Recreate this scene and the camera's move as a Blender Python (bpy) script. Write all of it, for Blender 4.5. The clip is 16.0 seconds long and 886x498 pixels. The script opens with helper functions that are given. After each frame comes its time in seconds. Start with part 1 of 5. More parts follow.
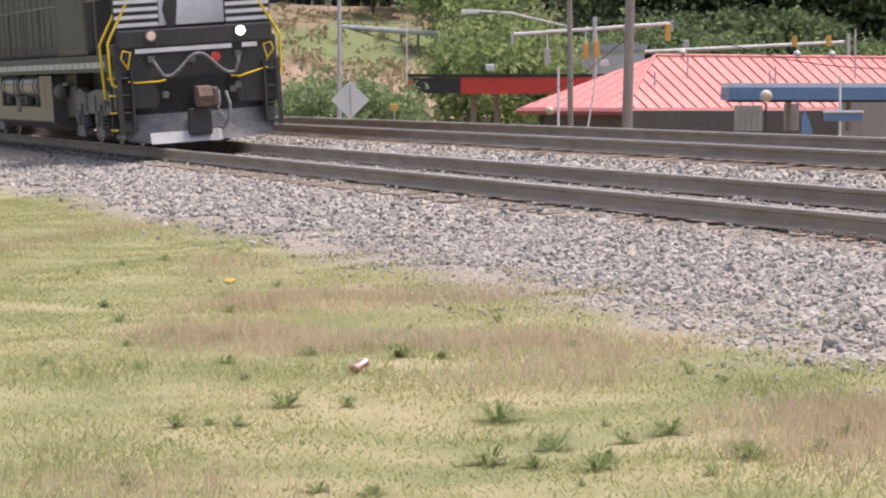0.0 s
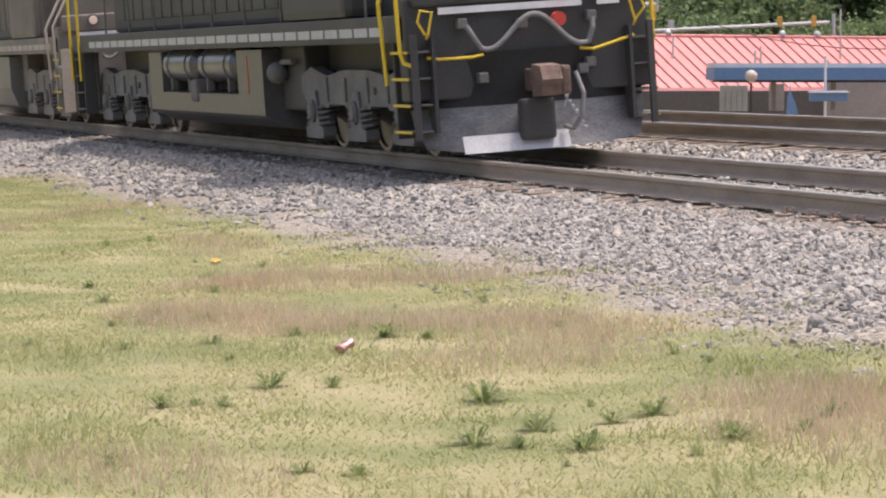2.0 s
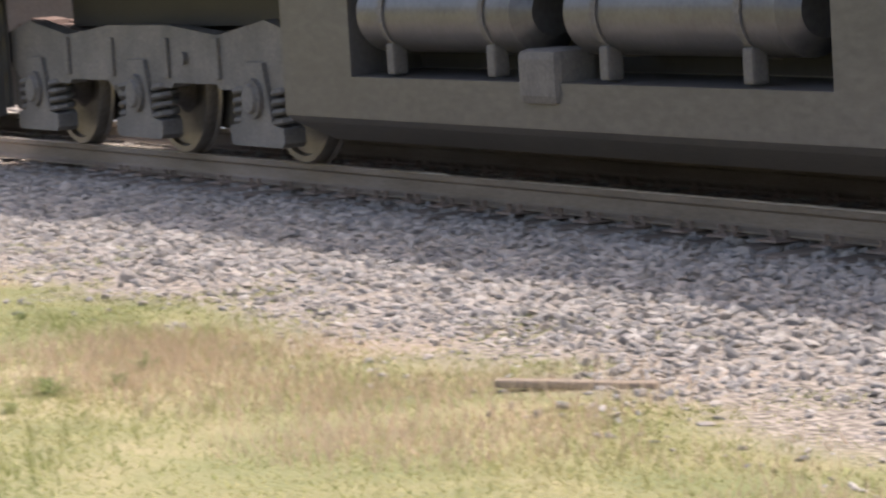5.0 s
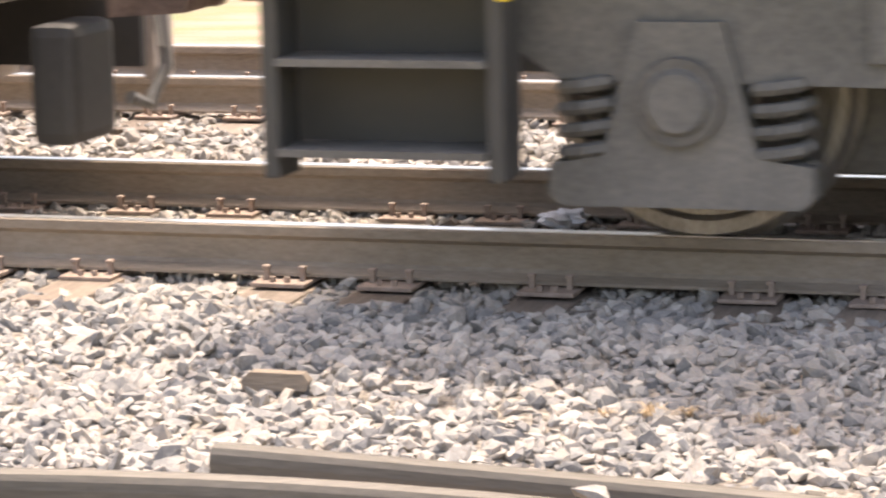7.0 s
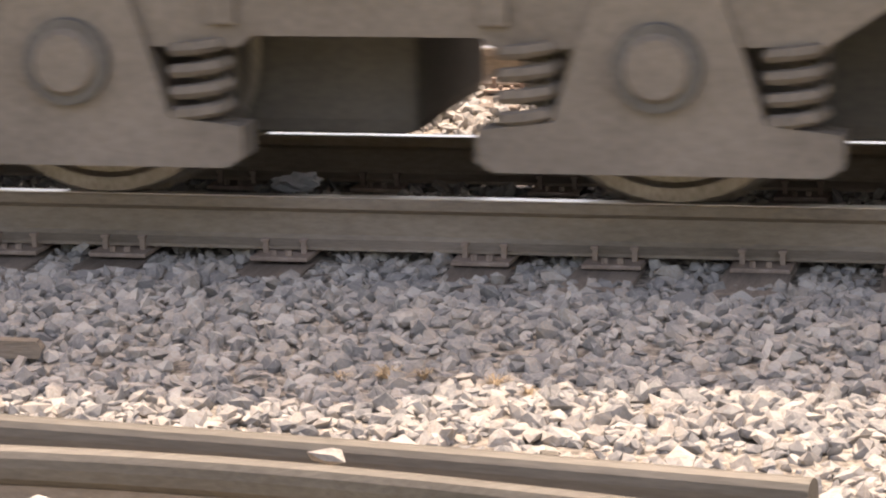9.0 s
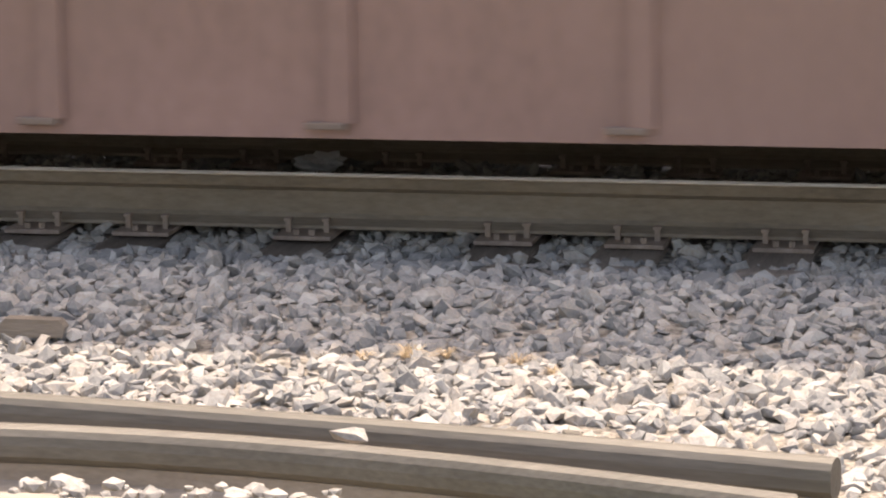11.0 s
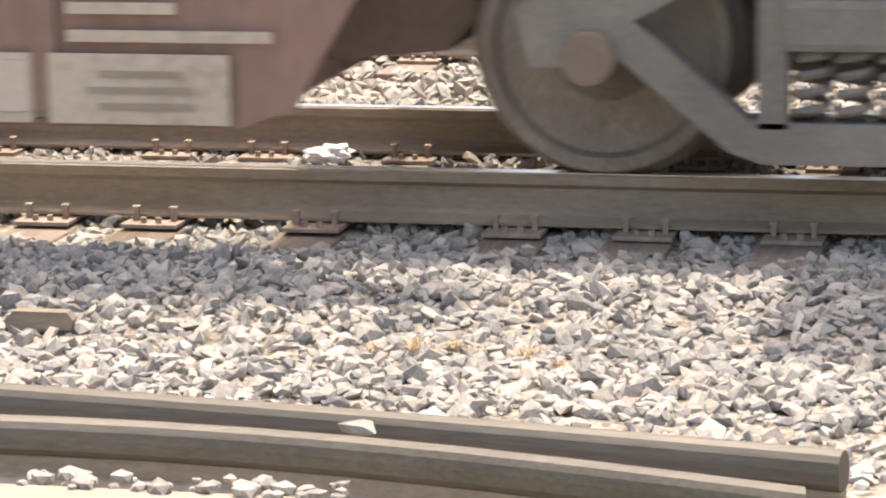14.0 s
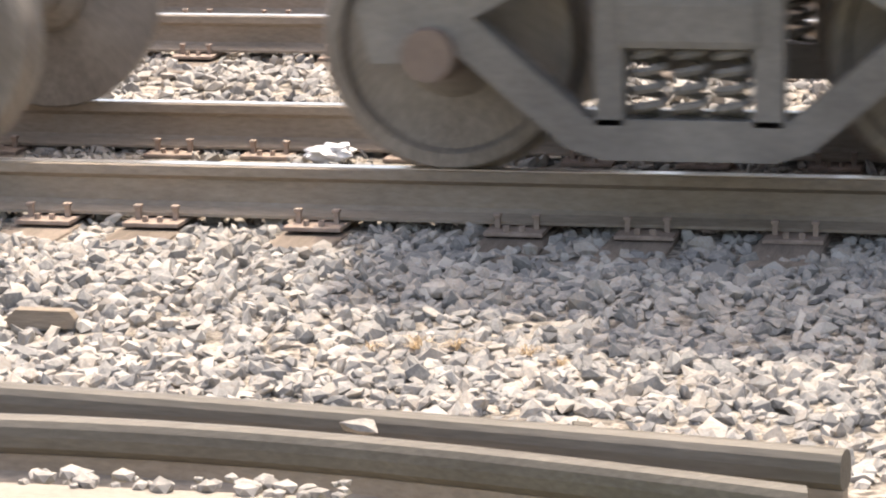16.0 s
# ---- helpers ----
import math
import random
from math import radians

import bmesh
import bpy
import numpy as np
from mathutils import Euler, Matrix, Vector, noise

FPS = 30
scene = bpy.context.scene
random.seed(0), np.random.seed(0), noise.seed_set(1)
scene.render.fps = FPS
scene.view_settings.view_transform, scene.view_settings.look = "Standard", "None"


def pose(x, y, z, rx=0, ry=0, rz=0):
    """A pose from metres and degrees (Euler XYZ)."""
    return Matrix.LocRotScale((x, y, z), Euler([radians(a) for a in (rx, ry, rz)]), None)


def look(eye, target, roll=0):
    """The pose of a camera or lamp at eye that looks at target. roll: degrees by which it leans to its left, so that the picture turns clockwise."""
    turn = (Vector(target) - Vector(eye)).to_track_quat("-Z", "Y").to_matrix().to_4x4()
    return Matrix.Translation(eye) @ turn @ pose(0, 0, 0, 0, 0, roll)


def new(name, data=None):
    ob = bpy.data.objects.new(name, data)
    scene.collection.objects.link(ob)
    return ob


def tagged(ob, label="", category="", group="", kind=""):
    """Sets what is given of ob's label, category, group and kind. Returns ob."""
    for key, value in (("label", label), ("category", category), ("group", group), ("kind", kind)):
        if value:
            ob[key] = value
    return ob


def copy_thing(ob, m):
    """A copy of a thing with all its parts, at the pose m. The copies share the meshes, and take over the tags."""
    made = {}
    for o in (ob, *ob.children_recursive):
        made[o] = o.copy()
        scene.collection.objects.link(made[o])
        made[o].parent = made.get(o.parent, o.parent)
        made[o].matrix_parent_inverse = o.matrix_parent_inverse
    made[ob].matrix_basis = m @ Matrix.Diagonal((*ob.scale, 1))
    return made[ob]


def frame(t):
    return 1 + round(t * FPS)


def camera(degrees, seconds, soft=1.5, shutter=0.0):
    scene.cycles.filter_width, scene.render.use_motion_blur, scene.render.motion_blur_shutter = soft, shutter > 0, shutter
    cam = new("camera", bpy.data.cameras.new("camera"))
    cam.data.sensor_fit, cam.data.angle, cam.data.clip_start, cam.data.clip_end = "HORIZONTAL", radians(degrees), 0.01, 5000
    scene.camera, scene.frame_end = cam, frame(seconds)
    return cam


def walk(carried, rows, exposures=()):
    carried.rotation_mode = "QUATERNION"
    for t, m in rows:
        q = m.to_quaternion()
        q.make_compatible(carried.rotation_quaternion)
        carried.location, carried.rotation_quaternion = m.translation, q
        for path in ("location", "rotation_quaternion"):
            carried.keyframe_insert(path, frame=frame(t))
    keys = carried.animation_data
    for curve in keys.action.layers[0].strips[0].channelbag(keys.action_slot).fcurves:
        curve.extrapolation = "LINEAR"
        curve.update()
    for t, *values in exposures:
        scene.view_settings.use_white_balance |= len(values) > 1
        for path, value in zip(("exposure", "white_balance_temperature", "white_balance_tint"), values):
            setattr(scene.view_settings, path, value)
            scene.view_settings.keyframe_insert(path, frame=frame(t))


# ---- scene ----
# The near rail's top at the origin is z = 0; the track runs along x, the camera stands at y < 0.
EYE = (0.0, -11.355, 1.05)


def aim(yaw, pitch, roll=0.0):
    return pose(EYE[0], EYE[1], EYE[2], 90 + pitch, roll, yaw)


cam = camera(16.48, 16.0, soft=2.1, shutter=0.12)
YAW_A, PITCH_A, YAW_B, PITCH_B, PER = 73.7, -2.98, 12.5, -7.04, 94.5
PAN_A = [(0.0, 0, 0), (0.5, -7, -15), (1.0, -12, -24), (1.5, -19, -31), (2.0, -26, -35), (2.5, -34, -40), (3.0, -43, -43),
         (3.3, -66, -46), (3.4, -74, -47), (3.5, -316, -55), (3.6, -345, -57), (3.7, -357, -60), (3.8, -366, -64), (3.9, -381, -68),
         (4.0, -408, -72), (4.1, -470, -74), (4.2, -513, -75), (4.3, -561, -76), (4.4, -609, -77), (4.5, -684, -87), (4.6, -736, -92),
         (4.7, -936, -97), (4.8, -1076, -104), (4.9, -1101, -106), (5.0, -1243, -114), (5.1, -1476, -127), (5.2, -1642, -140)]
PAN_B = [(7.3, 235, 113), (7.4, 173, 113), (7.5, -89, 117), (8.0, -103, 121), (8.5, -77, 71), (9.0, -58, 52), (9.2, -53, 47), (11.5, -12, 11),
         (12.0, -9, 8), (12.5, -7, 6), (13.0, -4, 4), (13.5, -3, 3), (14.0, -3, 2), (15.0, -2, 1), (16.0, 0, 0)]
PATH = [(t, aim(YAW_A + a / PER, PITCH_A + b / PER)) for t, a, b in PAN_A]
PATH += [(t, aim(YAW_B + a / PER, PITCH_B + b / PER)) for t, a, b in PAN_B]
walk(cam, PATH, exposures=[(0.0, 0.76, 6800, 16), (3.0, 0.82, 6850, 16), (4.5, 1.05, 6850, 17), (5.2, 1.1, 6850, 17), (7.3, 1.85, 7700, 15), (8.0, 1.93, 7700, 13), (8.5, 1.82, 7900, 17), (9.2, 1.6, 8300, 19), (11.5, 1.6, 7500, 13), (12.0, 1.42, 7400, 12), (12.5, 1.5, 8000, 13), (13.2, 1.56, 8000, 12), (14.0, 1.57, 7600, 12), (14.9, 1.55, 8200, 13), (15.5, 1.6, 7500, 12), (16.0, 1.48, 7400, 12)])

# ---- light ----
SUN_EL = radians(77)
world = bpy.data.worlds.new("sky")
scene.world = world
world.use_nodes = True
wn = world.node_tree.nodes
sky = wn.new("ShaderNodeTexSky")
sky.sky_type, sky.sun_disc, sky.sun_elevation, sky.sun_rotation = "NISHITA", False, SUN_EL, 0.0
sky.air_density, sky.dust_density, sky.ozone_density = 1.0, 5.0, 0.6
wn["Background"].inputs["Strength"].default_value = 0.15
world.node_tree.links.new(sky.outputs[0], wn["Background"].inputs["Color"])
sun = new("sun", bpy.data.lights.new("sun", "SUN"))
sun.data.energy, sun.data.angle, sun.data.color = 2.05, radians(0.6), (1.0, 0.95, 0.88)
sun.matrix_world = look((0, 0, 50), (0.0, -50 / math.tan(SUN_EL), 0))


# ---- materials ----
def material(name, colors, rough=0.7, metal=0.0, scale=8.0, fine=60.0, bump=0.2, island=0.0, obj=0.0, distance=0.01, stretch=(1, 1, 1), dirt=None, coat=0.0, spec=0.5, thin=0.0):
    """colors: two or three colours mixed by noise at two scales."""
    m = bpy.data.materials.new(name)
    m.use_nodes = True
    n, l = m.node_tree.nodes, m.node_tree.links
    b = n["Principled BSDF"]
    tc, mp = n.new("ShaderNodeTexCoord"), n.new("ShaderNodeMapping")
    mp.inputs["Scale"].default_value = stretch
    l.new(tc.outputs["Object"], mp.inputs["Vector"])
    big, small = n.new("ShaderNodeTexNoise"), n.new("ShaderNodeTexNoise")
    for tex, s in ((big, scale), (small, fine)):
        tex.inputs["Scale"].default_value, tex.inputs["Detail"].default_value = s, 5.0
        l.new(mp.outputs["Vector"], tex.inputs["Vector"])
    ramp = n.new("ShaderNodeValToRGB")
    el = ramp.color_ramp.elements
    while len(el) < len(colors):
        el.new(0.5)
    for i, c in enumerate(colors):
        el[i].position = 0.32 + 0.36 * i / max(1, len(colors) - 1)
        el[i].color = (*c, 1)
    mix = n.new("ShaderNodeMath")
    mix.operation = "MULTIPLY_ADD"
    mix.inputs[1].default_value = 0.45
    l.new(small.outputs["Fac"], mix.inputs[0])
    half = n.new("ShaderNodeMath")
    half.operation = "MULTIPLY"
    half.inputs[1].default_value = 0.55
    l.new(big.outputs["Fac"], half.inputs[0])
    l.new(half.outputs[0], mix.inputs[2])
    value = mix.outputs[0]
    if island or obj:
        if island:
            src = n.new("ShaderNodeNewGeometry").outputs["Random Per Island"]
        else:
            src = n.new("ShaderNodeObjectInfo").outputs["Random"]
        k = n.new("ShaderNodeMath")
        k.operation = "MULTIPLY_ADD"
        k.inputs[1].default_value = island or obj
        l.new(src, k.inputs[0])
        sub = n.new("ShaderNodeMath")
        sub.operation = "SUBTRACT"
        sub.inputs[1].default_value = (island or obj) / 2
        l.new(value, sub.inputs[0])
        l.new(sub.outputs[0], k.inputs[2])
        value = k.outputs[0]
    l.new(value, ramp.inputs[0])
    out = ramp.outputs["Color"]
    if dirt:
        dn, mx = n.new("ShaderNodeTexNoise"), n.new("ShaderNodeMix")
        dn.inputs["Scale"].default_value, dn.inputs["Detail"].default_value = scale * 0.35, 8.0
        l.new(tc.outputs["Object"], dn.inputs["Vector"])
        dr = n.new("ShaderNodeValToRGB")
        dr.color_ramp.elements[0].position, dr.color_ramp.elements[1].position = 0.4, 0.7
        l.new(dn.outputs["Fac"], dr.inputs[0])
        mx.data_type = "RGBA"
        l.new(dr.outputs["Color"], mx.inputs["Factor"])
        l.new(out, mx.inputs[6])
        mx.inputs[7].default_value = (*dirt, 1)
        out = mx.outputs[2]
    l.new(out, b.inputs["Base Color"])
    b.inputs["Roughness"].default_value, b.inputs["Metallic"].default_value = rough, metal
    b.inputs["Coat Weight"].default_value, b.inputs["Specular IOR Level"].default_value = coat, spec
    if thin:
        tr, ms = n.new("ShaderNodeBsdfTranslucent"), n.new("ShaderNodeMixShader")
        l.new(out, tr.inputs["Color"])
        ms.inputs[0].default_value = thin
        l.new(b.outputs[0], ms.inputs[1])
        l.new(tr.outputs[0], ms.inputs[2])
        l.new(ms.outputs[0], n["Material Output"].inputs["Surface"])
    if bump:
        bp = n.new("ShaderNodeBump")
        bp.inputs["Strength"].default_value, bp.inputs["Distance"].default_value = bump, distance
        l.new(small.outputs["Fac"], bp.inputs["Height"])
        l.new(bp.outputs[0], b.inputs["Normal"])
    return m


def glow(name, color, strength):
    m = bpy.data.materials.new(name)
    m.use_nodes = True
    b = m.node_tree.nodes["Principled BSDF"]
    b.inputs["Base Color"].default_value = (*color, 1)
    b.inputs["Emission Color"].default_value, b.inputs["Emission Strength"].default_value = (*color, 1), strength
    return m


STONE = material("ballast_stone", [(0.19, 0.188, 0.185), (0.27, 0.262, 0.25), (0.335, 0.3, 0.262), (0.385, 0.37, 0.345)], 0.85, 0, 14, 90, 0.3, island=0.42)
TIE = material("tie_wood", [(0.11, 0.088, 0.07), (0.17, 0.138, 0.112), (0.245, 0.2, 0.164)], 0.9, 0, 4, 30, 0.5, obj=0.25, stretch=(6, 0.6, 3))
RAIL = material("rail_rust", [(0.2, 0.166, 0.132), (0.275, 0.23, 0.186), (0.345, 0.295, 0.244)], 0.75, 0.1, 5, 70, 0.25, stretch=(0.3, 1, 1))
RAIL_TOP = material("rail_polished", [(0.55, 0.54, 0.53), (0.7, 0.69, 0.68)], 0.28, 0.9, 5, 60, 0.05, stretch=(0.2, 3, 3))
RAIL_OLD = material("loose_rail_steel", [(0.075, 0.067, 0.056), (0.105, 0.095, 0.08), (0.145, 0.132, 0.113)], 0.6, 0.1, 3, 40, 0.15, stretch=(0.25, 2, 2))
PLATE = material("plate_rust", [(0.23, 0.178, 0.148), (0.315, 0.247, 0.206), (0.385, 0.308, 0.262)], 0.85, 0.05, 10, 60, 0.3)
BLACK = material("black_loco_paint", [(0.04, 0.04, 0.041), (0.054, 0.054, 0.054), (0.072, 0.07, 0.067)], 0.55, 0, 1.5, 25, 0.08, dirt=(0.078, 0.075, 0.07), spec=0.3)
UNDER = material("black_underframe", [(0.09, 0.086, 0.08), (0.13, 0.123, 0.113), (0.18, 0.168, 0.15)], 0.75, 0, 3, 40, 0.3)
TRUCK_GREY = material("truck_grey_grime", [(0.1, 0.098, 0.092), (0.15, 0.145, 0.135), (0.22, 0.205, 0.185)], 0.7, 0, 3, 40, 0.3)
TRUCK_TAN = material("truck_tan_grime", [(0.16, 0.135, 0.112), (0.215, 0.185, 0.155), (0.28, 0.24, 0.205)], 0.75, 0, 2.5, 30, 0.3)
TANK_A = material("fuel_tank_black", [(0.066, 0.065, 0.063), (0.092, 0.09, 0.087), (0.125, 0.121, 0.116)], 0.38, 0.1, 1.2, 25, 0.04, stretch=(0.4, 1, 1), spec=0.45)
TANK_B = material("fuel_tank_olive", [(0.145, 0.138, 0.124), (0.185, 0.176, 0.157), (0.225, 0.214, 0.19)], 0.45, 0.05, 1.0, 25, 0.08, stretch=(0.4, 1, 1))
RESERVOIR = material("reservoir_grey", [(0.09, 0.09, 0.095), (0.16, 0.16, 0.165)], 0.3, 0.5, 2, 25, 0.05)
GREY_PAINT = material("grey_brown_loco_paint", [(0.16, 0.142, 0.122), (0.21, 0.187, 0.16), (0.26, 0.232, 0.2)], 0.6, 0, 1.5, 25, 0.1, dirt=(0.09, 0.075, 0.06))
WHITE = material("white_paint", [(0.6, 0.6, 0.6), (0.8, 0.8, 0.8)], 0.5, 0, 4, 40, 0.05)
PLOW = material("plow_worn_steel", [(0.17, 0.17, 0.175), (0.29, 0.29, 0.295), (0.45, 0.45, 0.46)], 0.45, 0.2, 1.5, 20, 0.1, stretch=(1, 1, 2.5))
PLOW_EDGE = material("plow_bare_edge", [(0.36, 0.36, 0.37), (0.52, 0.52, 0.53)], 0.45, 0.3, 4, 30, 0.1)
SILL = material("sill_reflector", [(0.38, 0.38, 0.37), (0.5, 0.5, 0.49)], 0.5, 0, 4, 40, 0.05)
YELLOW = material("yellow_handrail", [(0.62, 0.42, 0.02), (0.75, 0.54, 0.04)], 0.5, 0, 4, 40, 0.05)
RED = material("red_signal_paint", [(0.5, 0.05, 0.03), (0.65, 0.08, 0.05)], 0.5, 0, 4, 40, 0.05)
COUPLER = material("coupler_rust", [(0.08, 0.055, 0.045), (0.16, 0.11, 0.09), (0.22, 0.16, 0.13)], 0.8, 0.2, 8, 50, 0.3)
HOSE = material("hose_rubber", [(0.12, 0.12, 0.12), (0.2, 0.2, 0.2)], 0.6, 0, 8, 50, 0.1)
WHEEL = material("wheel_steel", [(0.15, 0.132, 0.115), (0.21, 0.187, 0.165), (0.27, 0.245, 0.22)], 0.6, 0.2, 4, 40, 0.15)
WHEEL_RIM = material("wheel_rim_worn", [(0.17, 0.155, 0.14), (0.26, 0.24, 0.22), (0.36, 0.34, 0.315)], 0.4, 0.6, 4, 40, 0.1)
CAR_RED = material("oxide_red_car_paint", [(0.205, 0.128, 0.11), (0.26, 0.163, 0.142), (0.305, 0.197, 0.174)], 0.6, 0, 1.2, 22, 0.12, dirt=(0.21, 0.138, 0.117), stretch=(1, 1, 0.5))
CAR_DARK = material("car_underframe", [(0.15, 0.115, 0.095), (0.22, 0.17, 0.143)], 0.8, 0, 2, 30, 0.2)
CAR_TRUCK = material("car_truck_grime", [(0.125, 0.118, 0.11), (0.175, 0.165, 0.153), (0.23, 0.217, 0.2)], 0.8, 0, 3, 40, 0.3)
PANEL = material("panel_dirty_white", [(0.34, 0.285, 0.235), (0.46, 0.395, 0.335), (0.53, 0.465, 0.405)], 0.7, 0, 1.5, 25, 0.08)
PLACARD = material("placard_cream", [(0.46, 0.4, 0.35), (0.56, 0.5, 0.44)], 0.7, 0, 2, 30, 0.05)
INK = material("stencil_ink", [(0.24, 0.2, 0.17), (0.31, 0.265, 0.225)], 0.7, 0, 8, 40, 0.05)
CONTAINER = material("container_paint", [(0.2, 0.2, 0.19), (0.3, 0.3, 0.28)], 0.6, 0, 1.5, 20, 0.1)
GRASS = material("grass_blades", [(0.22, 0.265, 0.095), (0.32, 0.335, 0.14), (0.43, 0.395, 0.215)], 0.8, 0, 0.45, 4, 0, island=0.25, thin=0.45)
STRAW = material("dry_grass", [(0.47, 0.36, 0.245), (0.55, 0.44, 0.31), (0.62, 0.51, 0.38)], 0.85, 0, 0.8, 6, 0, island=0.3, thin=0.45)
WEED = material("weed_leaf", [(0.175, 0.215, 0.085), (0.24, 0.285, 0.12), (0.31, 0.345, 0.17)], 0.6, 0, 6, 30, 0.1, island=0.3, thin=0.6)
LEAF = material("tree_leaf", [(0.115, 0.17, 0.08), (0.19, 0.265, 0.125), (0.27, 0.345, 0.17)], 0.7, 0, 0.12, 3, 0, island=0.35, thin=0.5)
LEAF_LIGHT = material("light_tree_leaf", [(0.145, 0.205, 0.075), (0.23, 0.305, 0.12), (0.33, 0.395, 0.175)], 0.7, 0, 0.15, 3, 0, island=0.35, thin=0.55)
BARK = material("bark", [(0.07, 0.055, 0.04), (0.14, 0.11, 0.085)], 0.9, 0, 3, 30, 0.5)
ROOF_RED = material("red_metal_roof", [(0.43, 0.155, 0.148), (0.51, 0.195, 0.185), (0.57, 0.245, 0.23)], 0.5, 0, 0.25, 3, 0.05)
SEAM = material("red_roof_seam", [(0.25, 0.08, 0.08), (0.32, 0.11, 0.105)], 0.5, 0, 1, 10, 0.05)
RED_BAND = material("bright_red_fascia", [(0.52, 0.04, 0.03), (0.62, 0.06, 0.045)], 0.5, 0, 0.6, 8, 0.03)
BLUE_BAND = material("blue_fascia", [(0.1, 0.19, 0.34), (0.14, 0.25, 0.42)], 0.5, 0, 0.6, 8, 0.03)
WALL = material("far_wall", [(0.24, 0.21, 0.19), (0.34, 0.31, 0.28)], 0.8, 0, 0.6, 8, 0.1)
# far wall darkened in its colour for the shade under eaves and canopy
SHADE_WALL = material("wall_shade_brown", [(0.1, 0.088, 0.08), (0.15, 0.132, 0.12)], 0.85, 0, 0.6, 8, 0.1)
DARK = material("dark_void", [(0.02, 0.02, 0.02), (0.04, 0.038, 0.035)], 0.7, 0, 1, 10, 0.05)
POLE = material("weathered_pole", [(0.16, 0.14, 0.13), (0.26, 0.23, 0.21), (0.33, 0.3, 0.28)], 0.9, 0, 2, 20, 0.3, stretch=(2, 2, 0.3))
GALV = material("galvanised_steel", [(0.38, 0.4, 0.41), (0.52, 0.53, 0.54)], 0.5, 0.3, 2, 20, 0.05)
SIGN_BACK = material("sign_back_aluminium", [(0.6, 0.61, 0.63), (0.72, 0.73, 0.74)], 0.5, 0.2, 2, 20, 0.03)
ORANGE = material("orange_plastic", [(0.5, 0.3, 0.05), (0.6, 0.4, 0.1)], 0.5, 0, 2, 20, 0.03)
CONCRETE = material("pale_concrete", [(0.21, 0.185, 0.155), (0.3, 0.265, 0.225)], 0.9, 0, 3, 40, 0.3)
ALU = material("crushed_can", [(0.4, 0.14, 0.13), (0.5, 0.34, 0.33)], 0.35, 0.6, 25, 60, 0.2)
RAG = material("white_plastic", [(0.6, 0.62, 0.66), (0.78, 0.8, 0.84)], 0.6, 0, 12, 60, 0.3)
WOOD = material("grey_board", [(0.16, 0.13, 0.1), (0.28, 0.23, 0.18)], 0.9, 0, 3, 40, 0.5, stretch=(0.5, 4, 4))


# ---- mesh helpers ----
def box(bm, x0, x1, y0, y1, z0, z1, bevel=0.0):
    m = Matrix.Translation(((x0 + x1) / 2, (y0 + y1) / 2, (z0 + z1) / 2)) @ Matrix.Diagonal((abs(x1 - x0), abs(y1 - y0), abs(z1 - z0), 1))
    r = bmesh.ops.create_cube(bm, size=1, matrix=m)
    if bevel:
        edges = list({e for v in r["verts"] for e in v.link_edges})
        bmesh.ops.bevel(bm, geom=edges, offset=bevel, segments=2, affect="EDGES", profile=0.6)
    return bm


def rod(bm, a, b, r, r2=None, seg=10):
    a, b = Vector(a), Vector(b)
    d = b - a
    m = Matrix.Translation((a + b) / 2) @ d.to_track_quat("Z", "Y").to_matrix().to_4x4()
    bmesh.ops.create_cone(bm, cap_ends=True, segments=seg, radius1=r, radius2=r if r2 is None else r2, depth=d.length, matrix=m)
    return bm


def tube(bm, points, r, seg=8):
    """One swept tube through the points."""
    pts = [Vector(p) for p in points]
    rings, side = [], None
    for k, p in enumerate(pts):
        d = (pts[min(k + 1, len(pts) - 1)] - pts[max(k - 1, 0)]).normalized()
        if side is None:
            side = d.orthogonal().normalized()
        side = (side - d * side.dot(d)).normalized()
        up = d.cross(side)
        rings.append([bm.verts.new(p + (side * math.cos(q * 2 * math.pi / seg) + up * math.sin(q * 2 * math.pi / seg)) * r) for q in range(seg)])
    for a, b in zip(rings, rings[1:]):
        for q in range(seg):
            bm.faces.new((a[q], a[(q + 1) % seg], b[(q + 1) % seg], b[q]))
    bm.faces.new(rings[0][::-1])
    bm.faces.new(rings[-1])
    return bm


def lathe(bm, outline, seg=40):
    """An outline of (y, radius) turned about the y axis."""
    rings = [[bm.verts.new((r * math.cos(q * 2 * math.pi / seg), y, r * math.sin(q * 2 * math.pi / seg))) for q in range(seg)] for y, r in outline]
    for a, b in zip(rings, rings[1:]):
        for q in range(seg):
            bm.faces.new((a[q], a[(q + 1) % seg], b[(q + 1) % seg], b[q]))
    bm.faces.new(rings[0])
    bm.faces.new(rings[-1][::-1])
    return bm


def prism(bm, outline, y0, y1):
    """An outline in x and z, drawn out along y."""
    a = [bm.verts.new((x, y0, z)) for x, z in outline]
    b = [bm.verts.new((x, y1, z)) for x, z in outline]
    bm.faces.new(a)
    bm.faces.new(b[::-1])
    for i in range(len(a)):
        j = (i + 1) % len(a)
        bm.faces.new((a[j], a[i], b[i], b[j]))
    return bm


def extrude_x(bm, outline, x0, x1, caps=True):
    """An outline in y and z, drawn out along x."""
    a = [bm.verts.new((x0, y, z)) for y, z in outline]
    b = [bm.verts.new((x1, y, z)) for y, z in outline]
    if caps:
        bm.faces.new(a[::-1])
        bm.faces.new(b)
    for i in range(len(a)):
        j = (i + 1) % len(a)
        bm.faces.new((a[i], a[j], b[j], b[i]))
    return bm


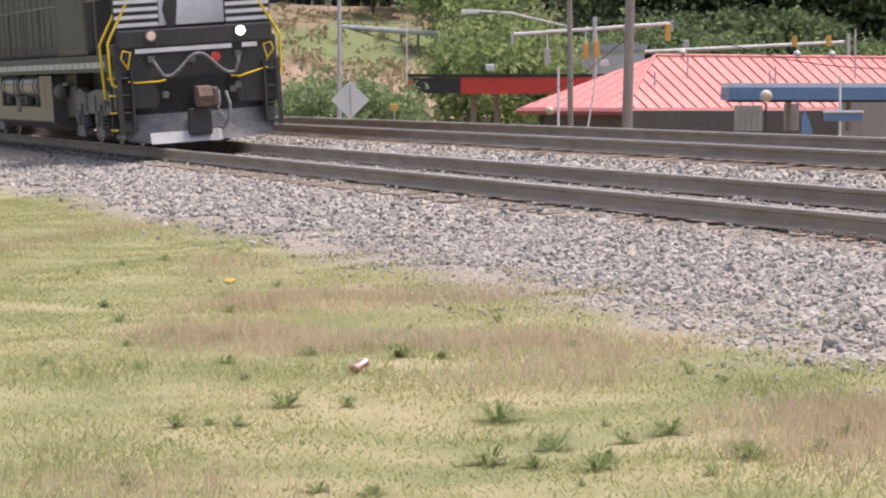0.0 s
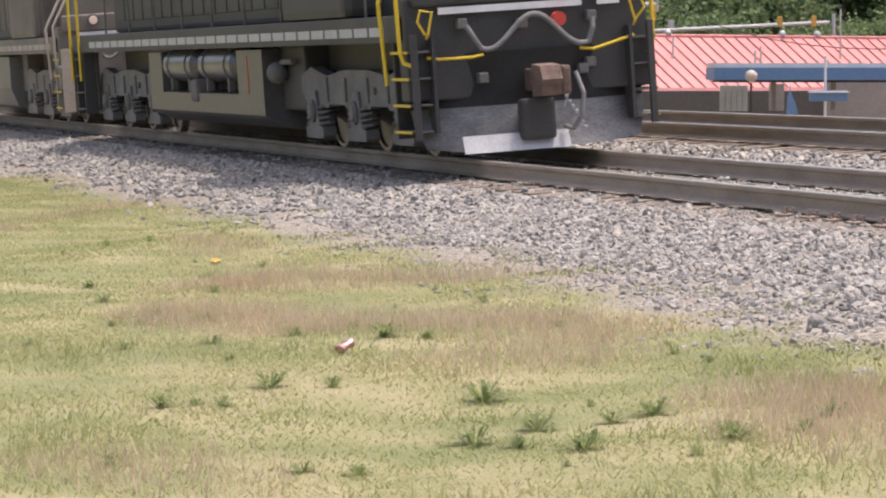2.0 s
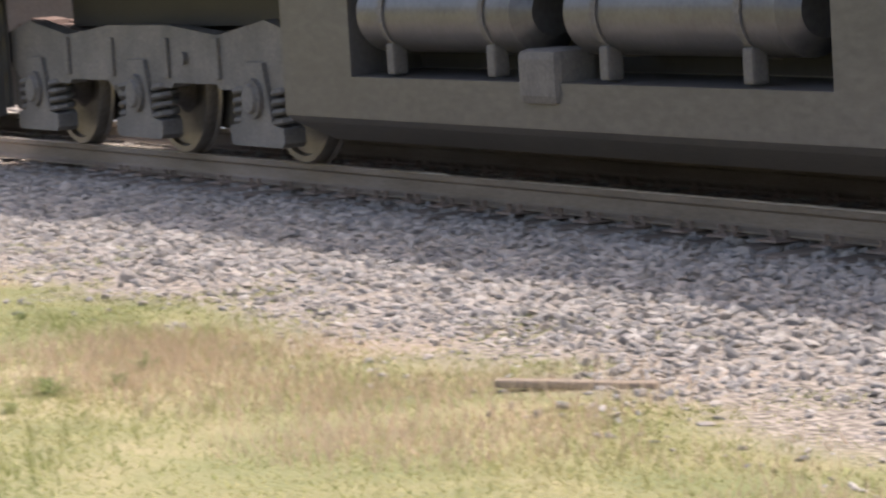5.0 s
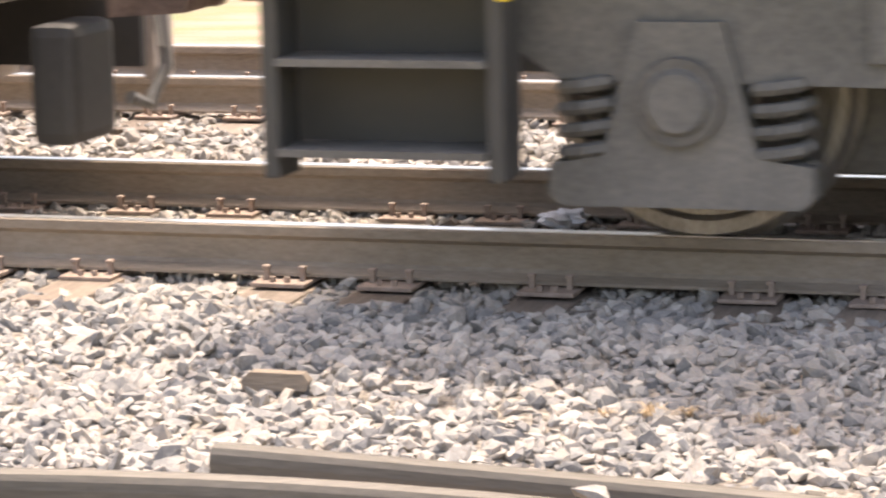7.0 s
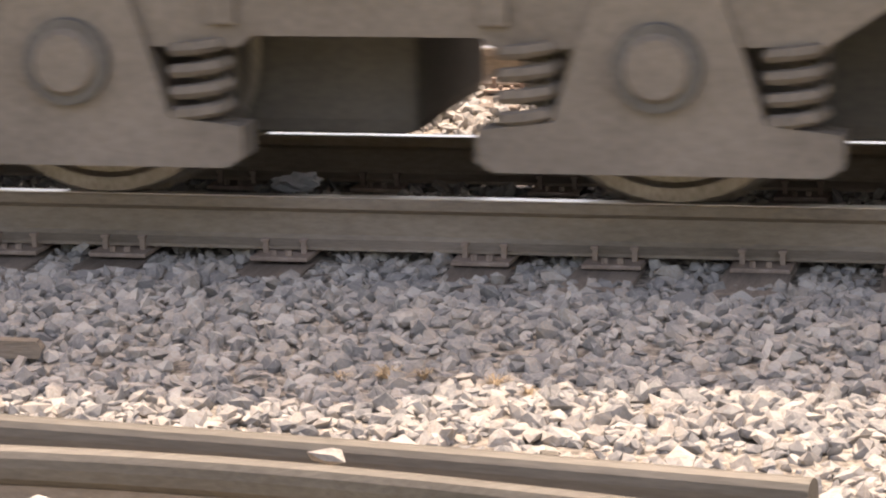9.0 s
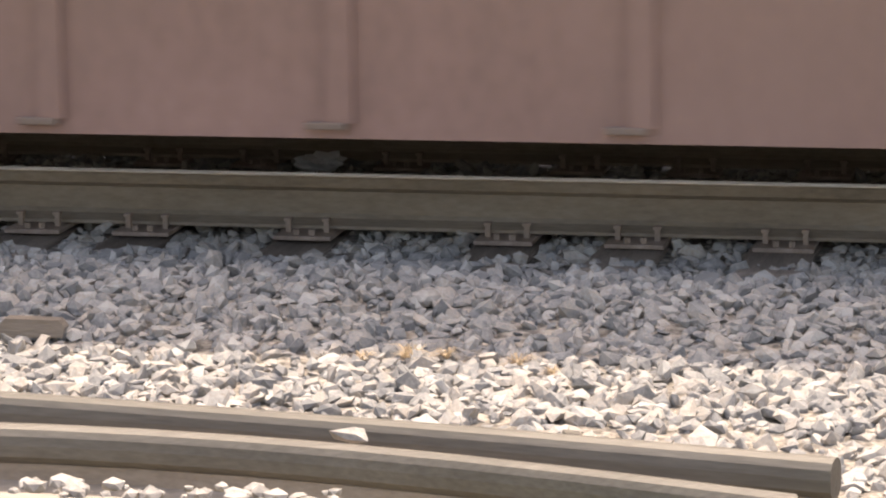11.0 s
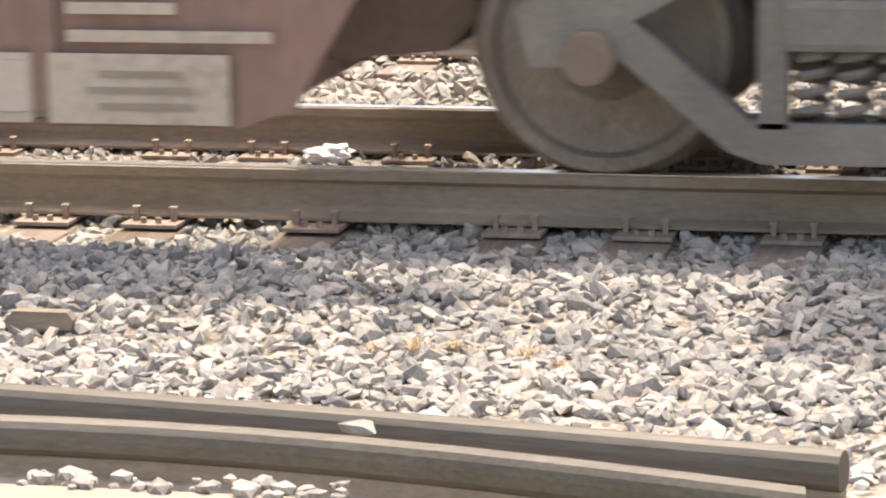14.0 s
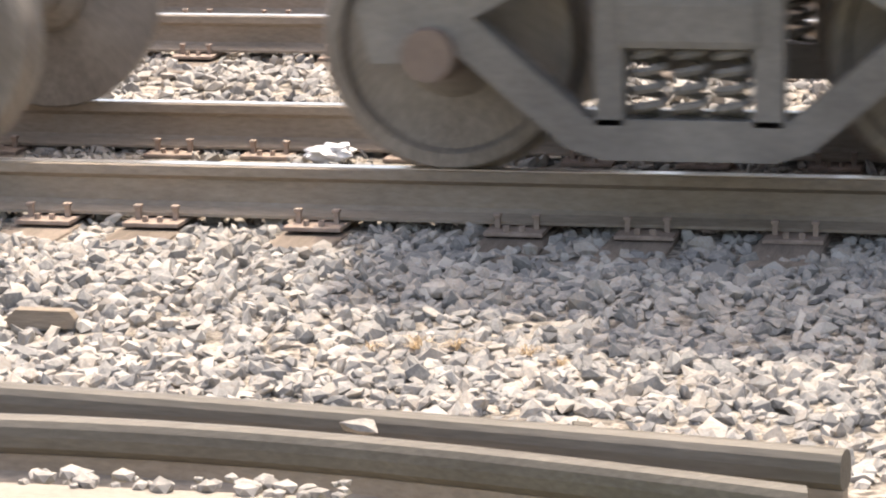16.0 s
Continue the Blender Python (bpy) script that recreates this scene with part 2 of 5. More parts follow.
def mesh_of(name, bm, mat, smooth=False):
    bmesh.ops.recalc_face_normals(bm, faces=bm.faces[:])
    me = bpy.data.meshes.new(name)
    bm.to_mesh(me)
    bm.free()
    me.materials.append(mat)
    if smooth:
        me.shade_smooth()
        me.set_sharp_from_angle(angle=radians(35))
    return me


def part(name, bm, mat, parent, label="", smooth=False, at=None):
    ob = new(name, mesh_of(name, bm, mat, smooth))
    ob.parent = parent
    if at:
        ob.location = at
    return tagged(ob, label)


def share(name, me, parent, m):
    ob = new(name, me)
    ob.parent = parent
    ob.matrix_basis = m
    return ob


def thing(name, label, category, m=None, group="", kind=""):
    ob = new(name)
    ob.empty_display_size = 0.2
    if m is not None:
        ob.matrix_basis = m
    return tagged(ob, label, category, group, kind)


def soup(name, verts, faces, mat):
    me = bpy.data.meshes.new(name)
    me.from_pydata(verts.tolist(), [], faces.tolist())
    me.materials.append(mat)
    return new(name, me)


def B():
    return bmesh.new()


# ---- ground ----
HEAD = radians(73.7)
FWD, RGT = Vector((-math.sin(HEAD), math.cos(HEAD))), Vector((math.cos(HEAD), math.sin(HEAD)))


def town(right, ahead):
    """World x, y of a place in the street grid beyond the tracks."""
    p = Vector((EYE[0], EYE[1])) + FWD * ahead + RGT * right
    return p.x, p.y


PROFILE_Y = [-400, -30, -9, -4.6, -3.2, -1.85, -1.4, -1.2, -0.755, 0.755, 1.5, 2.2, 2.9, 3.545, 5.055, 5.9, 7.5, 12, 30, 90, 400]
PROFILE_Z = [-2.0, -0.8, -0.66, -0.57, -0.50, -0.355, -0.29, -0.265, -0.225, -0.105, -0.09, -0.10, 0.04, 0.10, 0.20, 0.22, -0.35, -1.5, -2.8, -2.9, -3.0]
TRACK_LEAN = 3.98


def ground_z(x, y):
    x, y = np.asarray(x, float), np.asarray(y, float)
    z = np.interp(y, PROFILE_Y, PROFILE_Z)
    ahead = (x - EYE[0]) * FWD.x + (y - EYE[1]) * FWD.y
    right = (x - EYE[0]) * RGT.x + (y - EYE[1]) * RGT.y
    s = np.clip((ahead - 118) / 52, 0, 1)
    lift = np.clip((x + 10) / 4, 0, 1) * np.clip(1 - np.abs(y + 1.75) / 0.45, 0, 1)
    z = z + 0.04 * lift
    return z + np.where(y > 9, 8.5 * s * s * (3 - 2 * s) * np.clip((y - 9) / 12, 0, 1), 0) + 0.02 * np.sin(x * 1.3 + y * 2.1) * (y < -3) + 0 * right


def ground():
    xs = np.unique(np.concatenate([np.linspace(-2500, -320, 12), np.arange(-320, -60, 8.0), np.arange(-60, 8, 0.5), np.arange(8, 60, 8.0), np.linspace(60, 2500, 10)]))
    ys = np.unique(np.concatenate([np.linspace(-2500, -60, 8), np.arange(-60, -12, 4.0), np.arange(-12, -1.2, 0.3), np.array(PROFILE_Y[5:17]), np.arange(8, 130, 3.0), np.linspace(130, 2500, 10)]))
    gx, gy = np.meshgrid(xs, ys)
    v = np.stack([gx, gy, ground_z(gx, gy)], -1).reshape(-1, 3)
    n = len(xs)
    i, j = np.meshgrid(np.arange(n - 1), np.arange(len(ys) - 1))
    a = (j * n + i).ravel()
    f = np.stack([a, a + 1, a + n + 1, a + n], -1)
    m = bpy.data.materials.new("ground_soil")
    m.use_nodes = True
    nd, l = m.node_tree.nodes, m.node_tree.links
    b = nd["Principled BSDF"]
    b.inputs["Roughness"].default_value = 0.95
    tc, sep = nd.new("ShaderNodeTexCoord"), nd.new("ShaderNodeSeparateXYZ")
    l.new(tc.outputs["Object"], sep.inputs[0])

    def noise_at(s, detail=6):
        t = nd.new("ShaderNodeTexNoise")
        t.inputs["Scale"].default_value, t.inputs["Detail"].default_value = s, detail
        l.new(tc.outputs["Object"], t.inputs["Vector"])
        return t.outputs["Fac"]

    def ramp(src, cols, lo=0.35, hi=0.65):
        r = nd.new("ShaderNodeValToRGB")
        e = r.color_ramp.elements
        while len(e) < len(cols):
            e.new(0.5)
        for k, c in enumerate(cols):
            e[k].position, e[k].color = lo + (hi - lo) * k / (len(cols) - 1), (*c, 1)
        l.new(src, r.inputs[0])
        return r.outputs[0]

    def math_of(op, a, c):
        k = nd.new("ShaderNodeMath")
        k.operation = op
        for q, s in enumerate((a, c)):
            if isinstance(s, (int, float)):
                k.inputs[q].default_value = s
            else:
                l.new(s, k.inputs[q])
        return k.outputs[0]

    def blend(fac, a, c):
        x = nd.new("ShaderNodeMix")
        x.data_type = "RGBA"
        l.new(fac, x.inputs["Factor"])
        l.new(a, x.inputs[6])
        l.new(c, x.inputs[7])
        return x.outputs[2]

    gravel = ramp(noise_at(24, 3), [(0.09, 0.08, 0.068), (0.23, 0.203, 0.172), (0.37, 0.335, 0.29)])
    soil = ramp(noise_at(18, 4), [(0.24, 0.185, 0.145), (0.32, 0.262, 0.208), (0.4, 0.335, 0.275)])
    bare = nd.new("ShaderNodeClamp")
    l.new(math_of("MULTIPLY", math_of("SUBTRACT", noise_at(0.55, 3), 0.5), 9.0), bare.inputs[0])
    low = nd.new("ShaderNodeClamp")
    l.new(math_of("MULTIPLY", math_of("SUBTRACT", -3.0, sep.outputs["Y"]), 2.0), low.inputs[0])
    east = nd.new("ShaderNodeClamp")
    l.new(math_of("MULTIPLY", math_of("ADD", sep.outputs["X"], 16.0), 0.4), east.inputs[0])
    gravel = blend(math_of("MULTIPLY", math_of("MULTIPLY", bare.outputs[0], low.outputs[0]), east.outputs[0]), gravel, soil)
    lawn = ramp(noise_at(1.1), [(0.155, 0.168, 0.072), (0.215, 0.21, 0.102), (0.285, 0.252, 0.145)], 0.36, 0.66)
    far_green = ramp(noise_at(0.12), [(0.14, 0.17, 0.075), (0.215, 0.165, 0.11), (0.28, 0.2, 0.15)], 0.4, 0.6)
    edge = math_of("ADD", sep.outputs["Y"], math_of("MULTIPLY", noise_at(0.9), 1.8))
    to_gravel = math_of("MULTIPLY", math_of("ADD", edge, 3.7), 1.6)
    clampn = nd.new("ShaderNodeClamp")
    l.new(to_gravel, clampn.inputs[0])
    to_far = nd.new("ShaderNodeClamp")
    l.new(math_of("MULTIPLY", math_of("SUBTRACT", sep.outputs["Y"], 7.0), 1.0), to_far.inputs[0])
    col = blend(to_far.outputs[0], blend(clampn.outputs[0], lawn, gravel), far_green)
    l.new(col, b.inputs["Base Color"])
    bp = nd.new("ShaderNodeBump")
    bp.inputs["Strength"].default_value, bp.inputs["Distance"].default_value = 0.7, 0.04
    l.new(noise_at(30, 4), bp.inputs["Height"])
    l.new(bp.outputs[0], b.inputs["Normal"])
    ob = soup("ground", v, f, m)
    ob.data.shade_smooth()
    return tagged(ob, "dry mown lawn running into gravel beside the tracks", "ground", kind="structure")


ground()

# ---- tracks ----
RAIL_SECTION = [(-0.076, -0.185), (0.076, -0.185), (0.076, -0.174), (0.02, -0.155), (0.009, -0.14), (0.009, -0.06), (0.037, -0.042), (0.037, -0.008), (0.028, -0.0012), (-0.028, -0.0012), (-0.037, -0.008), (-0.037, -0.042), (-0.009, -0.06), (-0.009, -0.14), (-0.02, -0.155), (-0.076, -0.174)]


def tie_rows():
    """Places of the ties along the track, a little unevenly spaced."""
    g, xs = random.Random(31), [3.75]
    while xs[-1] > -140:
        xs.append(xs[-1] - g.uniform(0.45, 0.55))
    near = [-2.79, -3.39, -3.8]
    return sorted([x for x in xs if x > -2.4 or x < -4.15] + near, reverse=True)


TIES = tie_rows()
TIE_X = np.array(TIES[::-1])


def off_ties(c, margin=0.13):
    """True for places in the cribs between the ties, or clear of the tie ends."""
    i = np.clip(np.searchsorted(TIE_X, c[:, 0]), 1, len(TIE_X) - 1)
    near = np.minimum(np.abs(TIE_X[i] - c[:, 0]), np.abs(TIE_X[i - 1] - c[:, 0]))
    return (near > margin) | (np.abs(c[:, 1]) > 1.14) & (np.abs(c[:, 1] - 4.3) > 1.14)


def tie_mesh():
    bm = B()
    box(bm, -0.12, 0.12, -1.3, 1.3, -0.18, 0.0, 0.012)
    return mesh_of("tie", bm, TIE)


def plate_mesh():
    bm = B()
    box(bm, -0.105, 0.105, -0.19, 0.19, 0.0, 0.015, 0.003)
    for sx in (-0.07, 0.07):
        for sy in (-0.1, 0.1):
            box(bm, sx - 0.009, sx + 0.009, sy - 0.01, sy + 0.01, 0.01, 0.06)
            box(bm, sx - 0.014, sx + 0.014, sy - 0.02, sy + 0.014, 0.056, 0.068, 0.003)
        rod(bm, (sx * 0.4, -0.155, 0.01), (sx * 0.4, -0.155, 0.035), 0.012, seg=6)
    return mesh_of("tie_plate", bm, PLATE)


def track(name, label, y, z, grade, x0, x1, plates):
    root = thing(name, label, "railway track", pose(0, y, z, TRACK_LEAN, math.degrees(math.atan(grade)), 0), kind="structure")
    for sy in (-0.755, 0.755):
        bm = B()
        extrude_x(bm, [(a + sy, c) for a, c in RAIL_SECTION], x0, x1)
        part("rail", bm, RAIL, root)
        bm = B()
        box(bm, x0, x1, sy - 0.03, sy + 0.03, -0.0045, 0.0, 0)
        part("running_surface", bm, RAIL_TOP, root, "polished steel rail top")
    me, pl = tie_mesh(), plate_mesh()
    for x in TIES[:290]:
        share("tie", me, root, pose(x, random.uniform(-0.04, 0.04), -0.212 + random.uniform(-0.01, 0.004), 0, 0, random.uniform(-0.8, 0.8)))
        if plates[0] < x < plates[1]:
            for sy in (-0.755, 0.755):
                share("tie_plate", pl, root, pose(x, sy, -0.208))
    return root


track("track_near", "rusty rails on worn wooden ties in grey ballast", 0, 0.0525, 0.0, -140, 4, (-25, 3))
track("track_far", "second rusty track on wooden ties behind the first", 4.3, 0.385, 0.0, -140, 4, (-14, 3))


def ico():
    bm = B()
    bmesh.ops.create_icosphere(bm, subdivisions=1, radius=1)
    v = np.array([q.co[:] for q in bm.verts])
    f = np.array([[q.index for q in p.verts] for p in bm.faces])
    bm.free()
    return v, f


ICO_V, ICO_F = ico()
rng = np.random.default_rng(7)


def stones(name, label, areas, keep=None):
    """Crushed rock: every area is x0, x1, y0, y1, pieces per square metre, least and greatest size."""
    vs, fs, count = [], [], 0
    for x0, x1, y0, y1, per, small, large in areas:
        n = int((x1 - x0) * (y1 - y0) * per)
        c = np.stack([rng.uniform(x0, x1, n), rng.uniform(y0, y1, n)], -1)
        if keep:
            c = c[keep(c)]
            n = len(c)
        r = small + (large - small) * rng.random(n) ** 1.8
        sc = r[:, None] * np.stack([rng.uniform(0.8, 1.55, n), rng.uniform(0.65, 1.1, n), rng.uniform(0.36, 0.75, n)], -1)
        p = ICO_V[None] * rng.uniform(0.64, 1.26, (n, 12, 1)) * sc[:, None, :]
        q = rng.normal(size=(n, 4)) * np.array([1, 0.35, 0.35, 1])
        q /= np.linalg.norm(q, axis=1)[:, None]
        w, a, b, d = q.T
        R = np.stack([1 - 2 * (b * b + d * d), 2 * (a * b - d * w), 2 * (a * d + b * w), 2 * (a * b + d * w), 1 - 2 * (a * a + d * d), 2 * (b * d - a * w), 2 * (a * d - b * w), 2 * (b * d + a * w), 1 - 2 * (a * a + b * b)], -1).reshape(n, 3, 3)
        p = np.einsum("nij,nkj->nki", R, p)
        z = ground_z(c[:, 0], c[:, 1]) + r * rng.uniform(-0.15, 0.45, n)
        p += np.stack([c[:, 0], c[:, 1], z], -1)[:, None, :]
        vs.append(p.reshape(-1, 3))
        fs.append((ICO_F[None] + (np.arange(n) * 12)[:, None, None]).reshape(-1, 3) + count)
        count += n * 12
    return tagged(soup(name, np.concatenate(vs), np.concatenate(fs), STONE), label, "gravel", kind="stuff")


def thin_out(c):
    w = np.array([noise.noise((x * 0.7, y * 0.9, 3.0)) for x, y in c])
    edge = -3.1 - 0.55 * np.clip((c[:, 0] + 60) / 50, -0.2, 1)
    near = np.clip((c[:, 1] - edge) / 1.15 + 0.55 + w * 0.9, 0.03, 1)
    return (rng.random(len(c)) < near) & off_ties(c, 0.15)


stones("ballast_near", "crushed grey granite ballast beside the near track", [
    (-7.5, 3.0, -3.5, -0.95, 860, 0.018, 0.046), (-7.5, 3.0, -4.9, -3.5, 160, 0.015, 0.035), (-30, -7.5, -3.3, -1.15, 430, 0.02, 0.044), (-34, -7.5, -5.0, -3.3, 520, 0.012, 0.034), (-62, -30, -4.6, -1.4, 170, 0.03, 0.06)], thin_out)


stones("ballast_between", "pale crushed stone between the two tracks", [(-7.5, 3.0, -1.0, 1.5, 420, 0.018, 0.04), (-7.5, 3.0, 1.3, 3.2, 330, 0.025, 0.055), (-26, -7.5, -1.16, 1.4, 240, 0.02, 0.042), (-70, -26, -1.2, 1.4, 60, 0.025, 0.05), (-70, -7.5, 1.3, 3.1, 150, 0.03, 0.06), (-7.5, 3, 3.0, 6, 200, 0.03, 0.05)], off_ties)


# ---- grass ----
def blades(name, label, mat, x0, x1, per, low, high, width, inside, lean=0.5):
    n = int((x1 - x0) * 8.6 * per)
    c = np.stack([rng.uniform(x0, x1, n), rng.uniform(-11.5, -2.9, n)], -1)
    c = c[inside(c)]
    n = len(c)
    h, a, w = rng.uniform(low, high, n) * rng.uniform(0.6, 1, n), rng.uniform(0, 6.283, n), width * rng.uniform(0.6, 1.3, n)
    z = ground_z(c[:, 0], c[:, 1]) - 0.005
    base = np.stack([c[:, 0], c[:, 1], z], -1)
    side = np.stack([np.cos(a), np.sin(a), np.zeros(n)], -1) * w[:, None]
    tip = base + np.stack([rng.normal(0, lean, n) * h, rng.normal(0, lean, n) * h, h], -1)
    v = np.stack([base - side, base + side, tip], 1).reshape(-1, 3)
    return tagged(soup(name, v, np.arange(3 * n).reshape(-1, 3), mat), label, "grass", kind="stuff")


def patch(c, s, k):
    return np.array([noise.noise((x * s, y * s, k)) for x, y in c])


def lawn(c):
    edge = -4.0 - 0.3 * np.sin(c[:, 0] * 0.6)
    return (c[:, 1] < -11.35 + 0.85 * -c[:, 0]) & (c[:, 1] > -11.6 + 0.13 * -c[:, 0]) & (rng.random(len(c)) < np.clip((edge - c[:, 1]) * 1.2 + 0.15, 0, 1) * np.clip(0.75 + patch(c, 1.3, 1.0), 0.15, 1))


def straw(c):
    return lawn(c) & (rng.random(len(c)) < np.clip(patch(c, 0.5, 8.0) * 1.5 - 0.12 + 0.6 * (c[:, 0] > -23) - np.abs(c[:, 1] + 5.3) * 0.3, 0, 1))


def tall(c):
    return lawn(c) & (rng.random(len(c)) < np.clip(patch(c, 0.7, 14.0) * 2 + 0.1, 0, 1))


def verge(c):
    return (c[:, 1] > -4.9) & (c[:, 1] < -2.7) & (rng.random(len(c)) < np.clip(patch(c, 1.1, 5.0) * 3 - 0.3 + 0.3 * ((c[:, 0] > -25) & (c[:, 0] < -13)), 0, 1))


WEED_PALE = material("verge_green", [(0.17, 0.2, 0.06), (0.25, 0.27, 0.09), (0.33, 0.33, 0.14)], 0.7, 0, 2, 10, 0, island=0.3)
blades("lawn_grass", "short sun-bleached green lawn grass", GRASS, -46, -7, 1900, 0.01, 0.038, 0.0055, lawn, 0.9)
blades("verge_grass", "low green patches growing through the gravel edge", WEED_PALE, -34, -7, 1100, 0.01, 0.045, 0.006, verge, 0.9)
blades("tall_lawn_grass", "longer green grass blades in loose patches", GRASS, -20, -7, 420, 0.05, 0.12, 0.0045, tall, 0.4)
blades("dry_grass_tufts", "tall straw-coloured dry grass along the gravel", STRAW, -36, -7, 1700, 0.05, 0.18, 0.004, straw, 0.35)


def weed_mesh(seed, size):
    r = random.Random(seed)
    bm = B()
    root = bm.verts.new((0, 0, 0))
    for i in range(46):
        a, out, h = r.uniform(0, 6.28), r.uniform(0.3, 1.1) * size, r.uniform(0.2, 1.0) * size
        d, s = Vector((math.cos(a), math.sin(a), 0)), Vector((-math.sin(a), math.cos(a), 0)) * size * r.uniform(0.025, 0.06)
        p1, p2 = d * out * 0.5 + Vector((0, 0, h)), d * out + Vector((0, 0, h * r.uniform(0.6, 1.1)))
        v = [bm.verts.new(q) for q in (p1 + s, p2, p1 - s)]
        bm.faces.new((root, *v))
    me = bpy.data.meshes.new("weed")
    bm.to_mesh(me)
    bm.free()
    me.materials.append(WEED)
    return me


WEEDS = [(208, 563, .13), (385, 598, .11), (400, 632, .12), (505, 718, .16), (708, 636, .17), (650, 615, .1), (882, 738, .2), (865, 810, .18), (880, 580, .11), (308, 745, .13), (418, 748, .1), (545, 622, .12), (495, 585, .09), (242, 642, .1), (780, 640, .1), (980, 790, .15), (1015, 620, .1), (1185, 775, .16), (660, 855, .1), (180, 535, .12), (80, 637, .09), (1110, 785, .12), (560, 850, .1), (1060, 830, .14), (940, 820, .12), (395, 525, .1), (370, 745, .08), (1500, 780, .15), (1330, 820, .15)]


def weeds():
    kinds = [weed_mesh(i, 1.0) for i in range(5)]
    for i, (px, py, size) in enumerate(WEEDS):
        z = -0.6
        ahead = (1.05 - z) * 5415 / (py - 159)
        x, y = town((px - 784) / 5415 * ahead, ahead)
        ob = new("weed", kinds[i % 5])
        ob.matrix_basis = pose(x, y, float(ground_z(x, y)) - 0.01, 0, 0, i * 77) @ Matrix.Diagonal((size * 1.15, size * 1.15, size * 0.6, 1))
        tagged(ob, "dark green leafy weed clump in the lawn", "weed", "weeds in the lawn")

    g = random.Random(21)
    for i in range(60):
        x = g.uniform(-32, -12)
        y = -11.2 + g.uniform(0.16, 0.6) * -x
        if y > -4.7:
            continue
        s = g.uniform(0.05, 0.11)
        ob = new("weed", kinds[i % 5])
        ob.matrix_basis = pose(x, y, float(ground_z(x, y)) - 0.01, 0, 0, i * 53) @ Matrix.Diagonal((s, s, s * 0.7, 1))
        tagged(ob, "small green weed sprig in the lawn", "weed", "weeds in the lawn")


weeds()


# ---- train ----
def coil(bm, x, y, z0, z1, r, wire, turns):
    tube(bm, [(x + r * math.cos(k * 0.7854), y + r * math.sin(k * 0.7854), z0 + (z1 - z0) * k / (8 * turns)) for k in range(8 * turns + 1)], wire, 6)


def wheelset_mesh(radius, mat):
    """Axle and both wheels, turned as one piece."""
    half = [(0.0, 0.085), (0.6, 0.085), (0.64, 0.15), (0.685, 0.16), (0.69, radius - 0.09), (0.685, radius + 0.02), (0.7, radius + 0.028), (0.72, radius + 0.004), (0.8, radius - 0.004), (0.815, radius - 0.012), (0.815, radius - 0.06), (0.775, radius - 0.075), (0.76, 0.2), (0.8, 0.15), (0.83, 0.13), (0.95, 0.08)]
    return mesh_of("wheelset", lathe(B(), [(-y, r) for y, r in half[:0:-1]] + half), mat, True)


LOCO_WHEEL, CAR_WHEEL = wheelset_mesh(0.53, WHEEL_RIM), wheelset_mesh(0.455, WHEEL)
AXLE_LEAD, AXLE_SECOND = 2.19, 2.06
rolling = []


